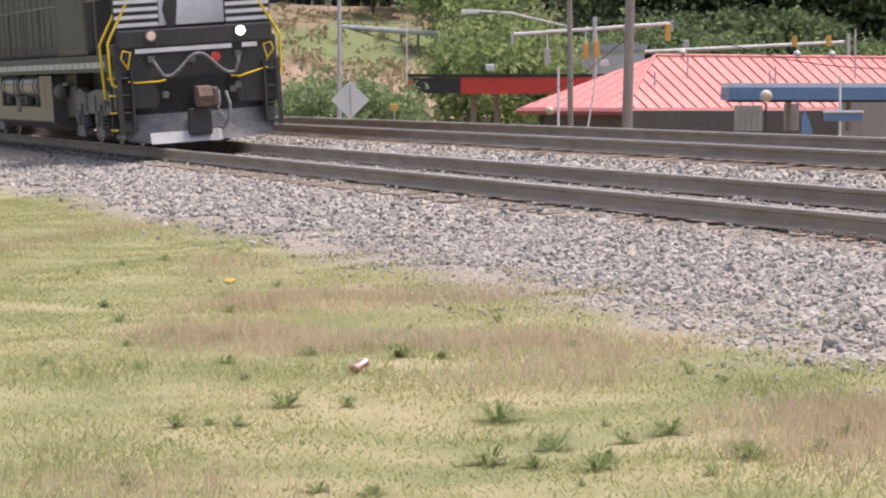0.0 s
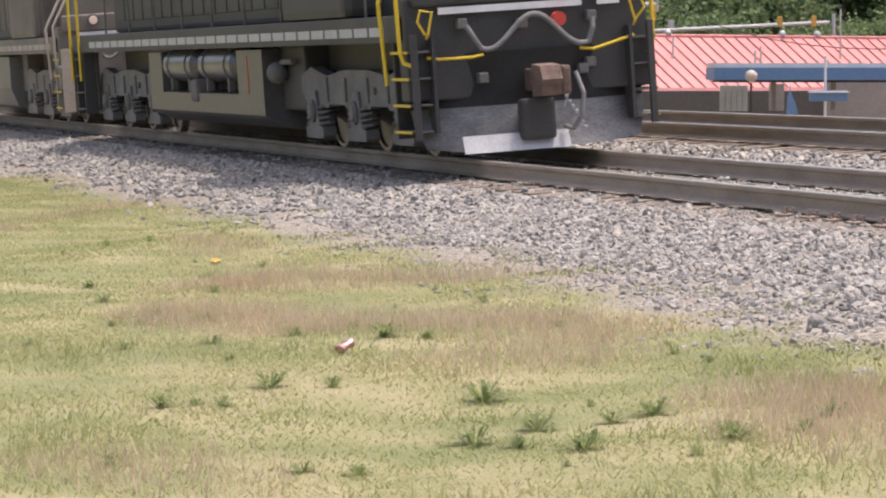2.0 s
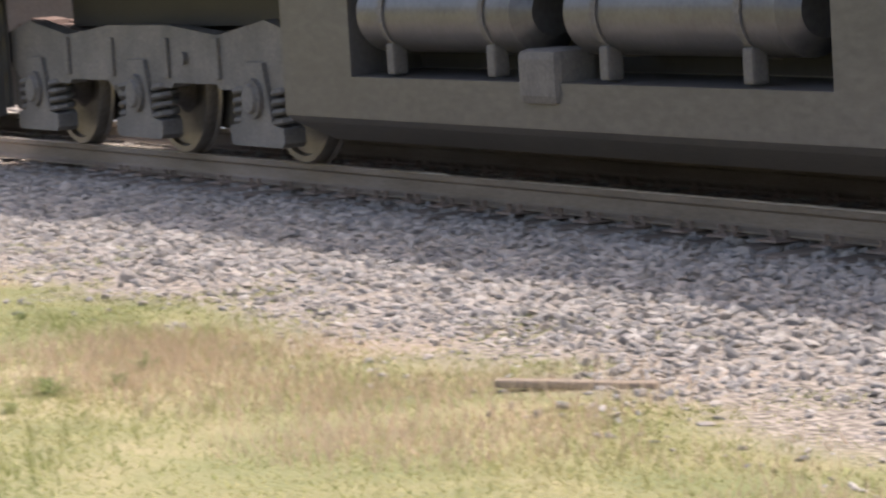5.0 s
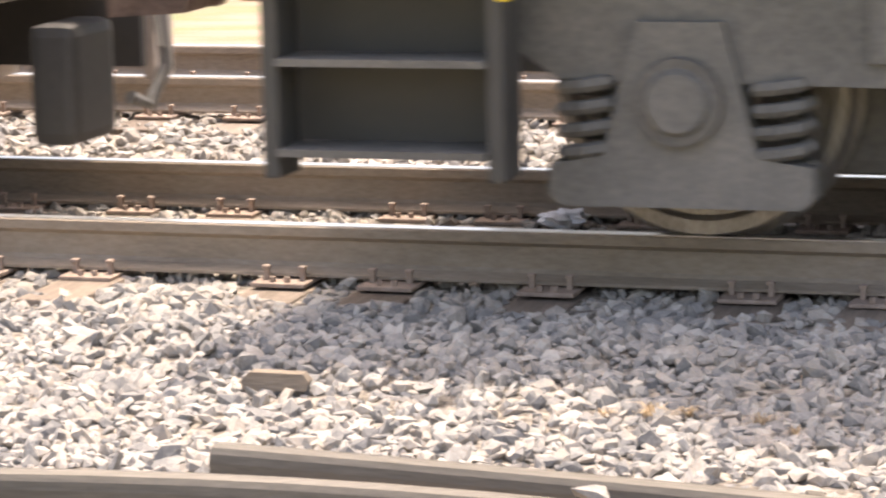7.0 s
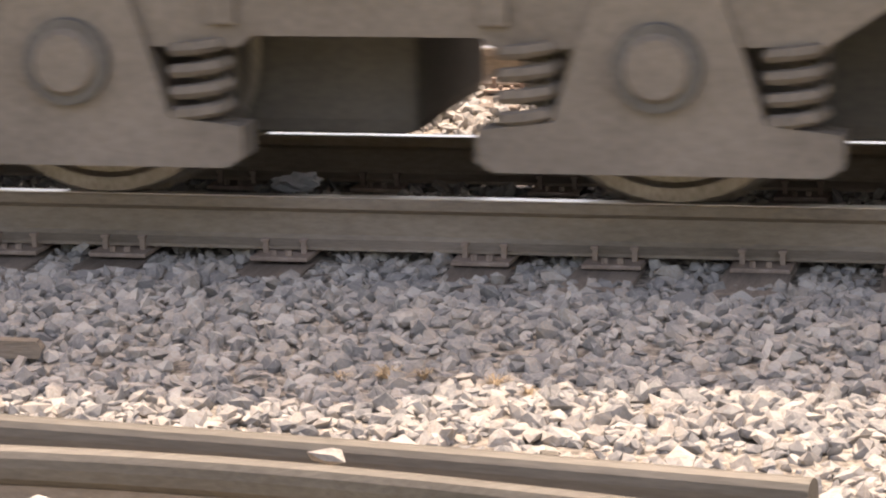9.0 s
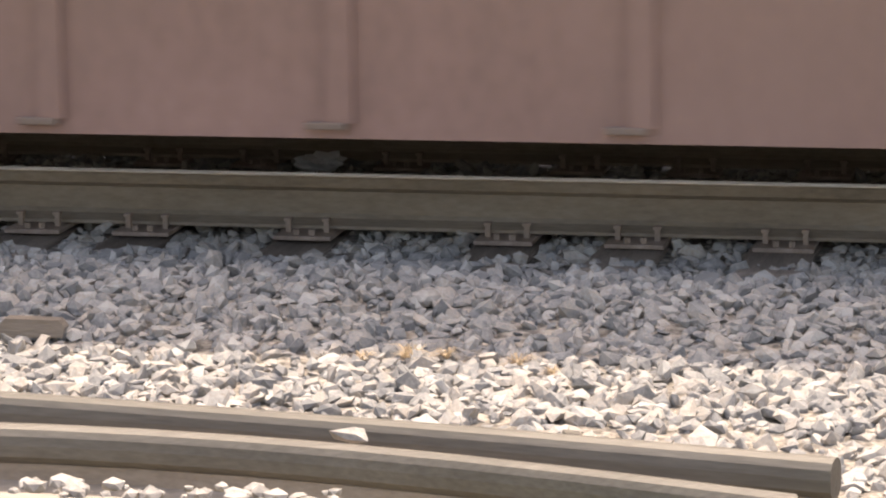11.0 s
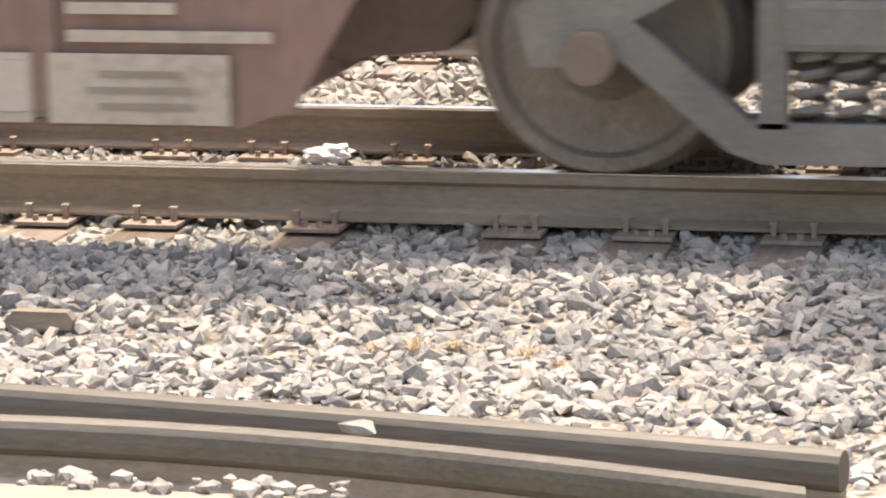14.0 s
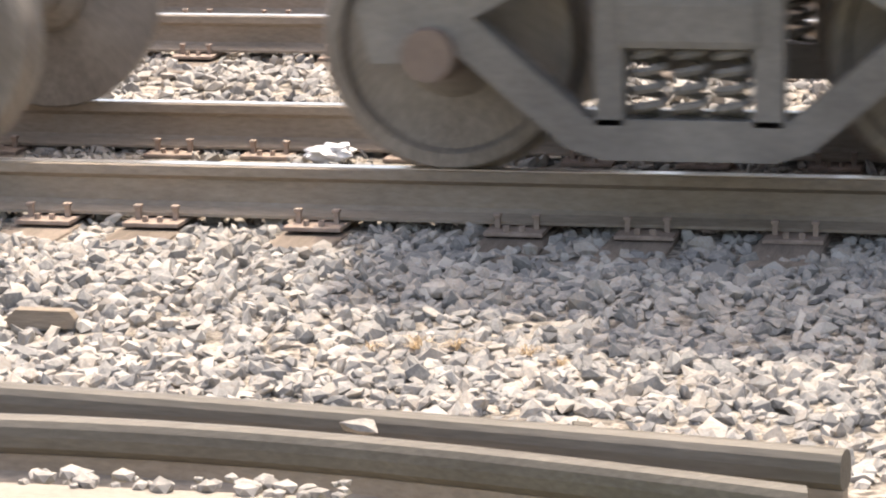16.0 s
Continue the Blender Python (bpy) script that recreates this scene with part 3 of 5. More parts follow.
def loco_truck(loco, x, mat, axle):
    root = new("truck")
    root.parent, root.location = loco, (x, 0, 0)
    tagged(root, "three-axle cast steel truck with coil springs")
    meshes = {}
    narrow = 0.74 if mat is TRUCK_GREY else 1.0
    for s in (-1, 1):
        bm = B()
        out = [(-2.9, 0.78), (-2.62, 0.6), (-1.5, 0.58), (-1.45, 0.62), (-0.65, 0.62), (-0.6, 0.58), (0.6, 0.58), (0.65, 0.62), (1.45, 0.62), (1.5, 0.58), (2.62, 0.6), (2.9, 0.78), (2.9, 1.0), (2.35, 1.12), (1.5, 1.0), (0.6, 1.08), (-0.6, 1.08), (-1.5, 1.0), (-2.35, 1.12), (-2.9, 1.0)]
        prism(bm, out, s * 1.0, s * 1.16)
        for k in (-1.5, -0.55, 0.55, 1.5):
            box(bm, k - 0.05, k + 0.05, s * 1.16, s * 1.19, 0.66, 0.98, 0.01)
        rod(bm, (0.9 , s * 1.15, 0.82), (0.9, s * 1.2, 0.82), 0.05, seg=12)
        part("side_frame", bm, mat, root)
    for k in (-axle, 0, axle):
        ws = share("wheelset", LOCO_WHEEL, root, pose(k, 0, 0.53))
        rolling.append((ws, 0.53, k, loco))
        for s in (-1, 1):
            bm = B()
            out = [(-0.62, 0.2), (-0.56, 0.165), (0.56, 0.165), (0.62, 0.2), (0.62, 0.31), (0.36, 0.34), (0.27, 0.62), (0.2, 0.8), (-0.2, 0.8), (-0.27, 0.62), (-0.36, 0.34), (-0.62, 0.31)]
            prism(bm, [(q * narrow, z) for q, z in out], s * 1.02, s * 1.2)
            part("axle_box", bm, mat, root, at=(k, 0, 0))
            bm = B()
            rod(bm, (0, s * 1.2, 0.53), (0, s * 1.235, 0.53), 0.155, 0.15, seg=28)
            part("bearing_ring", bm, UNDER, root, at=(k, 0, 0), smooth=True)
            bm = B()
            bmesh.ops.create_cone(bm, cap_ends=True, segments=28, radius1=0.118, radius2=0.1, depth=0.03, matrix=Matrix.Translation((0, s * 1.25, 0.53)) @ Euler((s * -1.5708, 0, 0)).to_matrix().to_4x4())
            part("bearing_hub", bm, mat, root, at=(k, 0, 0), smooth=True)
            for q in (-0.45, 0.45):
                if "spring" not in meshes:
                    bm = B()
                    coil(bm, 0, 0, 0.3, 0.6, 0.1, 0.026, 4)
                    meshes["spring"] = mesh_of("spring", bm, mat, True)
                share("spring", meshes["spring"], root, pose(k + q * narrow, s * 1.1, 0))
        bm = B()
        box(bm, 0.12, 1.12, -0.62, 0.62, 0.2, 0.85, 0.06)
        part("traction_motor", bm, UNDER, root, at=(k, 0, 0))
    for s in (-1, 1):
        bm = B()
        rod(bm, (-0.95, s * 1.0, 0.62), (-0.35, s * 1.0, 0.32), 0.045, seg=8)
        part("brake_link", bm, mat, root)
    bm = B()
    box(bm, -2.7, 2.7, -0.6, 0.6, 0.62, 1.05, 0.05)
    part("bolster", bm, UNDER, root)
    return root


def handrail(loco, points, r=0.022, mat=None, name="handrail"):
    part(name, tube(B(), points, r), mat or YELLOW, loco, "yellow painted grab rail" if mat is None else "")


def locomotive(label, paint, truck_mat, tank_mat, lead):
    o = thing("locomotive", label, "locomotive", group="locomotives at the head of the train")
    bm = B()
    box(bm, -23.1 if lead else -22.3, -0.5, -1.5, 1.5, 1.42, 1.74, 0.02)
    box(bm, -21.7, -1.0, -0.8, 0.8, 1.05, 1.42)
    part("underframe", bm, paint, o)
    bm = B()
    for i in range(28):
        box(bm, -21.4 + i * 0.72, -21.4 + i * 0.72 + 0.62, -1.512, -1.5, 1.5, 1.61)
    part("sill_stripe", bm, SILL if lead else PANEL, o, "row of pale reflective dashes along the sill")
    bm = B()
    box(bm, -21.6, -6.4, -0.98, 0.98, 1.74, 4.45, 0.08)
    box(bm, -21.3, -17.7, -1.25, 1.25, 3.7, 4.6, 0.1)
    for i in range(17):
        box(bm, -21.2 + i * 0.84, -21.2 + i * 0.84 + 0.74, -1.0, -0.97, 1.95, 3.5, 0.01)
    part("hood", bm, paint, o)
    bm = B()
    box(bm, -6.4, -3.1, -1.52, 1.52, 1.74, 4.7, 0.12)
    part("cab", bm, paint, o)
    bm = B()
    prism(bm, [(-3.1, 1.74), (-1.15, 1.74), (-1.05, 3.0), (-1.35, 3.25), (-3.1, 3.5)], -1.0, 1.0)
    part("nose", bm, paint, o)
    for s in (-1, 1):
        bm = B()
        box(bm, -4.2, -4.9, s * 1.525, s * 1.515, 3.2, 3.9)
        part("cab_window", bm, DARK, o, "dark side window glass")
    # pilot, plow and front gear
    bm = B()
    box(bm, -0.75, -0.4, -1.5, 1.5, 0.72, 1.92, 0.03)
    box(bm, -0.42, -0.3, -1.42, 1.42, 1.82, 2.14, 0.03)
    part("pilot", bm, BLACK if lead else paint, o)
    if lead:
        spread = (-1.45, -1.3, -1.05, -0.7, -0.3, 0.3, 0.7, 1.05, 1.3, 1.45)
        rows = [(0.1, 0.0), (0.25, -0.07), (0.42, -0.15), (0.62, -0.22), (0.9, -0.25), (1.25, -0.22)]

        def shield(name, rows, mat, label):
            bm = B()
            grid = [[bm.verts.new((-0.02 + back - 0.36 * (abs(y) / 1.45) ** 1.4, y * (0.9 + 0.1 * min(1, z / 0.5)), z + (0.14 * max(0, abs(y) - 1.0) if z < 0.3 else 0))) for y in spread] for z, back in rows]
            for p, q in zip(grid, grid[1:]):
                for k in range(len(spread) - 1):
                    bm.faces.new((p[k], p[k + 1], q[k + 1], q[k]))
            bmesh.ops.solidify(bm, geom=bm.faces[:], thickness=0.04)
            part(name, bm, mat, o, label, True)

        shield("snow_plow", rows[:4], PLOW, "dusty grey steel plow blade")
        shield("pilot_shield", rows[3:], BLACK, "black upper plow shield")
        bm = B()
        prism(bm, [(0.02, 0.09), (0.045, 0.09), (-0.04, 0.29), (-0.065, 0.29)], -1.0, 0.3)
        part("plow_edge", bm, PLOW_EDGE, o, "bare bright steel plate along the plow's foot")
        for k in range(7):
            bm = B()
            bmesh.ops.create_icosphere(bm, subdivisions=1, radius=0.026, matrix=Matrix.Translation((0.2 - 0.01 * k, 0.22 + 0.04 * k, 0.68 - 0.062 * k)))
            part("chain_link", bm, PLOW_EDGE, o)
    # coupler with knuckle
    bm = B()
    box(bm, -0.4, 0.25, -0.11, 0.11, 0.76, 1.02, 0.03)
    prism(bm, [(0.2, 0.7), (0.52, 0.72), (0.6, 0.9), (0.52, 1.06), (0.2, 1.08)], -0.19, 0.06)
    box(bm, 0.25, 0.58, 0.06, 0.17, 0.72, 1.05, 0.04)
    part("coupler", bm, COUPLER, o, "rusty brown knuckle coupler")
    bm = B()
    tube(bm, [(0.0, 0.42, 0.95), (0.16, 0.45, 0.7), (0.2, 0.4, 0.45), (0.16, 0.3, 0.3), (0.12, 0.2, 0.34)], 0.03)
    tube(bm, [(0.0, 0.3, 0.98), (0.2, 0.26, 0.75), (0.28, 0.16, 0.55)], 0.012)
    part("air_hose", bm, HOSE, o, "grey rubber brake hose")
    bm = B()
    box(bm, -0.1, 0.1, -0.3, 0.12, 0.2, 0.68, 0.05)
    part("hose_bracket", bm, BLACK, o)
    bm = B()
    wave = [(-0.2, -0.82, 1.57), (-0.16, -0.76, 1.45)]
    wave += [(-0.16, y, 1.47 + 0.19 * math.cos(2 * math.pi * y / 1.16)) for y in np.linspace(-0.66, 0.66, 23)]
    wave += [(-0.16, 0.72, 1.45), (-0.2, 0.74, 1.57)]
    tube(bm, wave, 0.032)
    part("jumper_hose", bm, HOSE, o, "looped grey jumper hose across the pilot")
    for y, z in ((-0.84, 1.6), (-0.62, 0.95), (0.72, 1.05), (0.62, 0.98), (0.76, 1.6), (-0.1, 1.56)):
        bm = B()
        box(bm, -0.4, -0.26, y - 0.06, y + 0.06, z - 0.06, z + 0.06, 0.02)
        part("valve_block", bm, TRUCK_GREY, o)
    bm = B()
    rod(bm, (-0.3, 0.33, 1.58), (-0.2, 0.33, 1.58), 0.085, seg=20)
    part("marker_disc", bm, RED, o, "red round cover on the pilot", True)
    for y in (-0.98, -0.1, 0.98):
        bm = B()
        w = 0.75 if abs(y) < 0.5 else 0.14
        box(bm, -0.305, -0.295, y - w, y + w, 1.72, 1.8)
        part("pilot_stripe", bm, WHITE, o, "white reflective stripe")
    for y in (-0.82, 0.82):
        bm = B()
        rod(bm, (-0.34, y, 2.02), (-0.24, y, 2.02), 0.1, 0.11, seg=20)
        lamp = part("ditch_light", bm, UNDER, o, "round headlight", True)
        bm = B()
        rod(bm, (-0.245, y, 2.02), (-0.225, y, 2.02), 0.085, 0.07, seg=20)
        part("lens", bm, LAMP_ON if y > 0 and lead else LAMP_DIM, lamp, "", True)
    if lead:
        bm = B()
        box(bm, -1.06, -1.03, -0.95, 0.95, 2.2, 3.0, 0.01)
        part("nose_panel", bm, WHITE, o, "white nose panel")
        bm = B()
        prism(bm, [(0, 2.15), (0.14, 2.15), (0.2, 2.6), (0.1, 2.95), (0, 2.8), (-0.08, 2.5)], -0.01, 0.01)
        bmesh.ops.transform(bm, matrix=pose(-1.02, -0.35, 0, 0, 0, 90), verts=bm.verts[:])
        part("nose_emblem", bm, BLACK, o, "plain dark shape on the nose")
        for s in (-1, 1):
            bm = B()
            for k in range(4):
                box(bm, -0.5, -0.47, s * 0.62, s * 1.42, 2.2 + k * 0.14, 2.27 + k * 0.14)
            part("striped_gate", bm, WHITE, o, "white bars of the end railing")
            bm = B()
            box(bm, -0.54, -0.51, s * 0.6, s * 1.44, 2.14, 2.75)
            part("gate_backing", bm, BLACK, o)
    # corner steps and yellow rails
    for s in (-1, 1):
        for x in (-0.24, -1.0):
            bm = B()
            box(bm, x - 0.03, x + 0.03, s * (1.42 if lead and x > -0.5 else 1.28), s * 1.5, 0.28, 1.5, 0.01)
            part("step_post", bm, BLACK if lead else PANEL, o)
        bm = B()
        box(bm, -1.0, -0.24, s * 1.2, s * 1.24, 0.35, 1.45)
        part("step_back", bm, BLACK, o)
        for k in range(4):
            bm = B()
            box(bm, -0.97, -0.27, s * 1.26, s * 1.53, 0.36 + k * 0.31, 0.385 + k * 0.31)
            st = part("step", bm, UNDER, o)
            bm = B()
            box(bm, -0.97, -0.27, s * 1.53, s * 1.545, 0.357 + k * 0.31, 0.388 + k * 0.31)
            part("step_edge", bm, YELLOW, st, "yellow step nosing")
        handrail(o, [(-0.26, s * 1.44, 1.13), (-0.4, s * 1.54, 1.18), (-0.44, s * 1.57, 1.3), (-0.45, s * 1.58, 1.92), (-0.47, s * 1.5, 2.08), (-0.5, s * 1.14, 2.72)], 0.026, None if lead else PANEL)
        handrail(o, [(-1.05, s * 1.58, 0.92), (-1.08, s * 1.62, 1.9), (-1.08, s * 1.54, 2.06), (-1.05, s * 1.16, 2.75)], 0.026, None if lead else PANEL)
        if lead:
            handrail(o, [(-0.32, s * 0.6, 1.22), (-0.26, s * 0.75, 1.2), (-0.26, s * 1.15, 1.25 + 0.05 * s), (-0.32, s * 1.28, 1.28 + 0.05 * s)], 0.018)
            handrail(o, [(-0.3, s * 1.28, 1.45), (-0.22, s * 1.28, 1.5), (-0.22, s * 1.22, 1.75), (-0.22, s * 1.36, 1.78), (-0.22, s * 1.4, 1.65), (-0.3, s * 1.3, 1.5)], 0.016)
        for x in range(9):
            handrail(o, [(-2.2 - 2.2 * x, s * 1.47, 1.74), (-2.2 - 2.2 * x, s * 1.47, 2.75)], 0.018, UNDER, "stanchion")
        handrail(o, [(-1.5, s * 1.47, 2.75), (-21.4, s * 1.47, 2.75)], 0.018, UNDER, "walkway_rail")
        # rear steps
        rear = -0.85 if lead else 0.0
        for x in (rear - 21.4, rear - 22.2):
            bm = B()
            box(bm, x - 0.03, x + 0.03, s * 1.28, s * 1.5, 0.28, 1.5, 0.01)
            part("step_post", bm, BLACK if lead else PANEL, o)
        bm = B()
        box(bm, rear - 22.2, rear - 21.4, s * 1.2, s * 1.24, 0.35, 1.45)
        part("step_back", bm, BLACK, o)
        for k in range(4):
            bm = B()
            box(bm, rear - 22.17, rear - 21.43, s * 1.26, s * 1.53, 0.36 + k * 0.31, 0.385 + k * 0.31)
            part("step", bm, UNDER, o)
        for x in (-22.25, -21.35):
            handrail(o, [(rear + x, s * 1.56, 0.9), (rear + x, s * 1.56, 2.7)], 0.026, None if lead else PANEL)
    bm = B()
    box(bm, -23.7 if lead else -23.1, -22.2, -0.12, 0.12, 0.76, 1.02, 0.03)
    part("rear_coupler", bm, COUPLER, o)
    # fuel tank and air reservoirs
    bm = B()
    tank = [(-1.42, 0.74), (-1.42, 0.45), (-1.36, 0.4), (-1.02, 0.24), (1.02, 0.24), (1.36, 0.4), (1.42, 0.45), (1.42, 1.38), (0.9, 1.42), (-0.84, 1.42), (-0.84, 0.76)]
    full = [(-1.42, 0.7), (-1.28, 0.31), (-1.1, 0.24), (1.1, 0.24), (1.3, 0.3), (1.42, 0.62), (1.42, 1.38), (-1.42, 1.38)]
    if lead:
        ends = tank[:8] + [(-1.42, 1.38)]
        extrude_x(bm, tank, -15.3, -9.75)
        extrude_x(bm, ends, -9.75, -8.15)
        extrude_x(bm, ends, -16.35, -15.3)
    else:
        extrude_x(bm, full, -16.2, -7.45)
    part("fuel_tank", bm, tank_mat, o)
    if lead:
        for a, b in ((-12.45, -10.25), (-15.15, -13.1)):
            for s in (-1,):
                bm = B()
                rod(bm, (a, s * 1.16, 1.17), (b, s * 1.16, 1.17), 0.27, seg=28)
                rod(bm, (a - 0.1, s * 1.16, 1.17), (a, s * 1.16, 1.17), 0.16, 0.27, seg=28)
                rod(bm, (b, s * 1.16, 1.17), (b + 0.1, s * 1.16, 1.17), 0.27, 0.16, seg=28)
                r = part("air_reservoir", bm, RESERVOIR, o, "shiny grey cylindrical air tank", True)
                for x in (a + 0.35, b - 0.35):
                    bm = B()
                    rod(bm, (x - 0.03, s * 1.16, 1.17), (x + 0.03, s * 1.16, 1.17), 0.283, seg=28)
                    box(bm, x - 0.05, x + 0.05, s * 1.38, s * 1.26, 0.76, 0.97, 0.02)
                    part("strap", bm, UNDER, r)
        # near-black sheet that puts the recess's shade into its colour
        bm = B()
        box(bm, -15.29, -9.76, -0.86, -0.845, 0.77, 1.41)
        part("recess_back", bm, DARK, o, "dark sheet standing in for shade behind the air tanks")
        bm = B()
        box(bm, -13.0, -12.55, -1.46, -1.1, 0.6, 0.95, 0.06)
        part("drain_box", bm, UNDER, o)
        bm = B()
        box(bm, -9.1, -9.06, -1.428, -1.42, 0.75, 1.3)
        part("fuel_gauge", bm, RED, o, "thin red gauge line on the tank")
        bm = B()
        tube(bm, [(-8.2, -1.2, 1.1), (-7.6, -1.25, 1.2), (-7.0, -1.25, 1.2)], 0.04)
        bmesh.ops.create_uvsphere(bm, u_segments=16, v_segments=10, radius=0.16, matrix=Matrix.Translation((-7.8, -1.28, 1.05)))
        part("air_filter", bm, TRUCK_GREY, o, "", True)
    bm = B()
    box(bm, -7.4 if not lead else -8.1, -6.75, -1.15, 1.15, 0.52 if lead else 0.61, 1.42, 0.04)
    part("equipment_box", bm, paint, o)
    if not lead:
        for s in (-1, 1):
            bm = prism(B(), [(-7.02, 0.2), (-6.55, 0.2), (-6.55, 0.62), (-6.86, 0.62)], s * 1.03, s * 1.13)
            part("brake_hanger", bm, truck_mat, o)
    axle = AXLE_LEAD if lead else AXLE_SECOND
    loco_truck(o, -4.04 if lead else -4.01, truck_mat, axle)
    loco_truck(o, -19.5 if lead else -19.26, truck_mat, axle)
    return o


LAMP_ON = glow("lit_headlight", (1.0, 0.93, 0.8), 6.0)
LAMP_DIM = glow("dim_headlight", (0.55, 0.42, 0.35), 0.25)
LOCO_PITCH, UNIT, FIRST_TRUCK = 24.4, 20.5, 50.1
lead_loco = locomotive("black diesel locomotive with white nose and yellow handrails", BLACK, TRUCK_GREY, TANK_A, True)
second_loco = locomotive("grimy grey-brown diesel locomotive coupled behind the first", GREY_PAINT, TRUCK_TAN, TANK_B, False)


def car_truck(car, x):
    root = new("truck")
    root.parent, root.location = car, (x, 0, 0)
    tagged(root, "two-axle cast steel freight truck")
    for s in (-1, 1):
        bm = B()
        y0, y1 = s * 0.98, s * 1.12
        prism(bm, [(-1.15, 0.62), (-1.1, 0.42), (-0.92, 0.42), (-0.85, 0.5), (-0.42, 0.14), (-0.3, 0.1), (0.3, 0.1), (0.42, 0.14), (0.85, 0.5), (0.92, 0.42), (1.1, 0.42), (1.15, 0.62), (0.95, 0.74), (0.5, 0.78), (0.36, 0.78), (0.74, 0.58), (0.34, 0.24), (-0.34, 0.24), (-0.74, 0.58), (-0.36, 0.78), (-0.5, 0.78), (-0.95, 0.74)], y0, y1)
        box(bm, -0.42, 0.42, y0, y1, 0.7, 0.8, 0.02)
        for k in (-0.27, 0.27):
            box(bm, k - 0.05, k + 0.05, y0, y1, 0.22, 0.72)
        part("side_frame", bm, CAR_TRUCK, root)
        for k in (-0.14, 0, 0.14):
            bm = B()
            coil(bm, k, s * 1.05, 0.24, 0.48, 0.055, 0.017, 4)
            part("spring", bm, CAR_TRUCK, root)
        bm = B()
        box(bm, -0.24, 0.24, s * 0.95, s * 1.14, 0.48, 0.66, 0.03)
        part("bolster_end", bm, CAR_TRUCK, root)
        for k in (-0.89, 0.89):
            bm = B()
            rod(bm, (k, s * 0.95, 0.455), (k, s * 1.18, 0.455), 0.11, 0.09, seg=20)
            part("bearing_cap", bm, CAR_DARK, root, "", True)
    bm = B()
    box(bm, -0.2, 0.2, -0.95, 0.95, 0.5, 0.75, 0.03)
    part("bolster", bm, CAR_TRUCK, root)
    for k in (-0.89, 0.89):
        ws = share("wheelset", CAR_WHEEL, root, pose(k, 0, 0.455))
        rolling.append((ws, 0.455, k, car))


def bars(parent, x, z, rows, y, mat=None, name="stencil_bar", half=0.011):
    for i, (w, dx) in enumerate(rows):
        bm = B()
        box(bm, x + dx - w / 2, x + dx + w / 2, y - 0.003, y, z - i * 0.055 - half, z - i * 0.055 + half)
        part(name, bm, mat or INK, parent)


def text_part(parent, body, size, x, y, z, mat):
    cu = bpy.data.curves.new("lettering", "FONT")
    cu.body, cu.size, cu.extrude, cu.align_x = body, size, 0.002, "CENTER"
    ob = new("lettering", cu)
    dg = bpy.context.evaluated_depsgraph_get()
    me = bpy.data.meshes.new_from_object(ob.evaluated_get(dg))
    bpy.data.objects.remove(ob)
    me.materials.clear()
    me.materials.append(mat)
    ob = new("lettering", me)
    ob.parent, ob.matrix_basis = parent, pose(x, y, z, 90, 0, 0)
    return ob


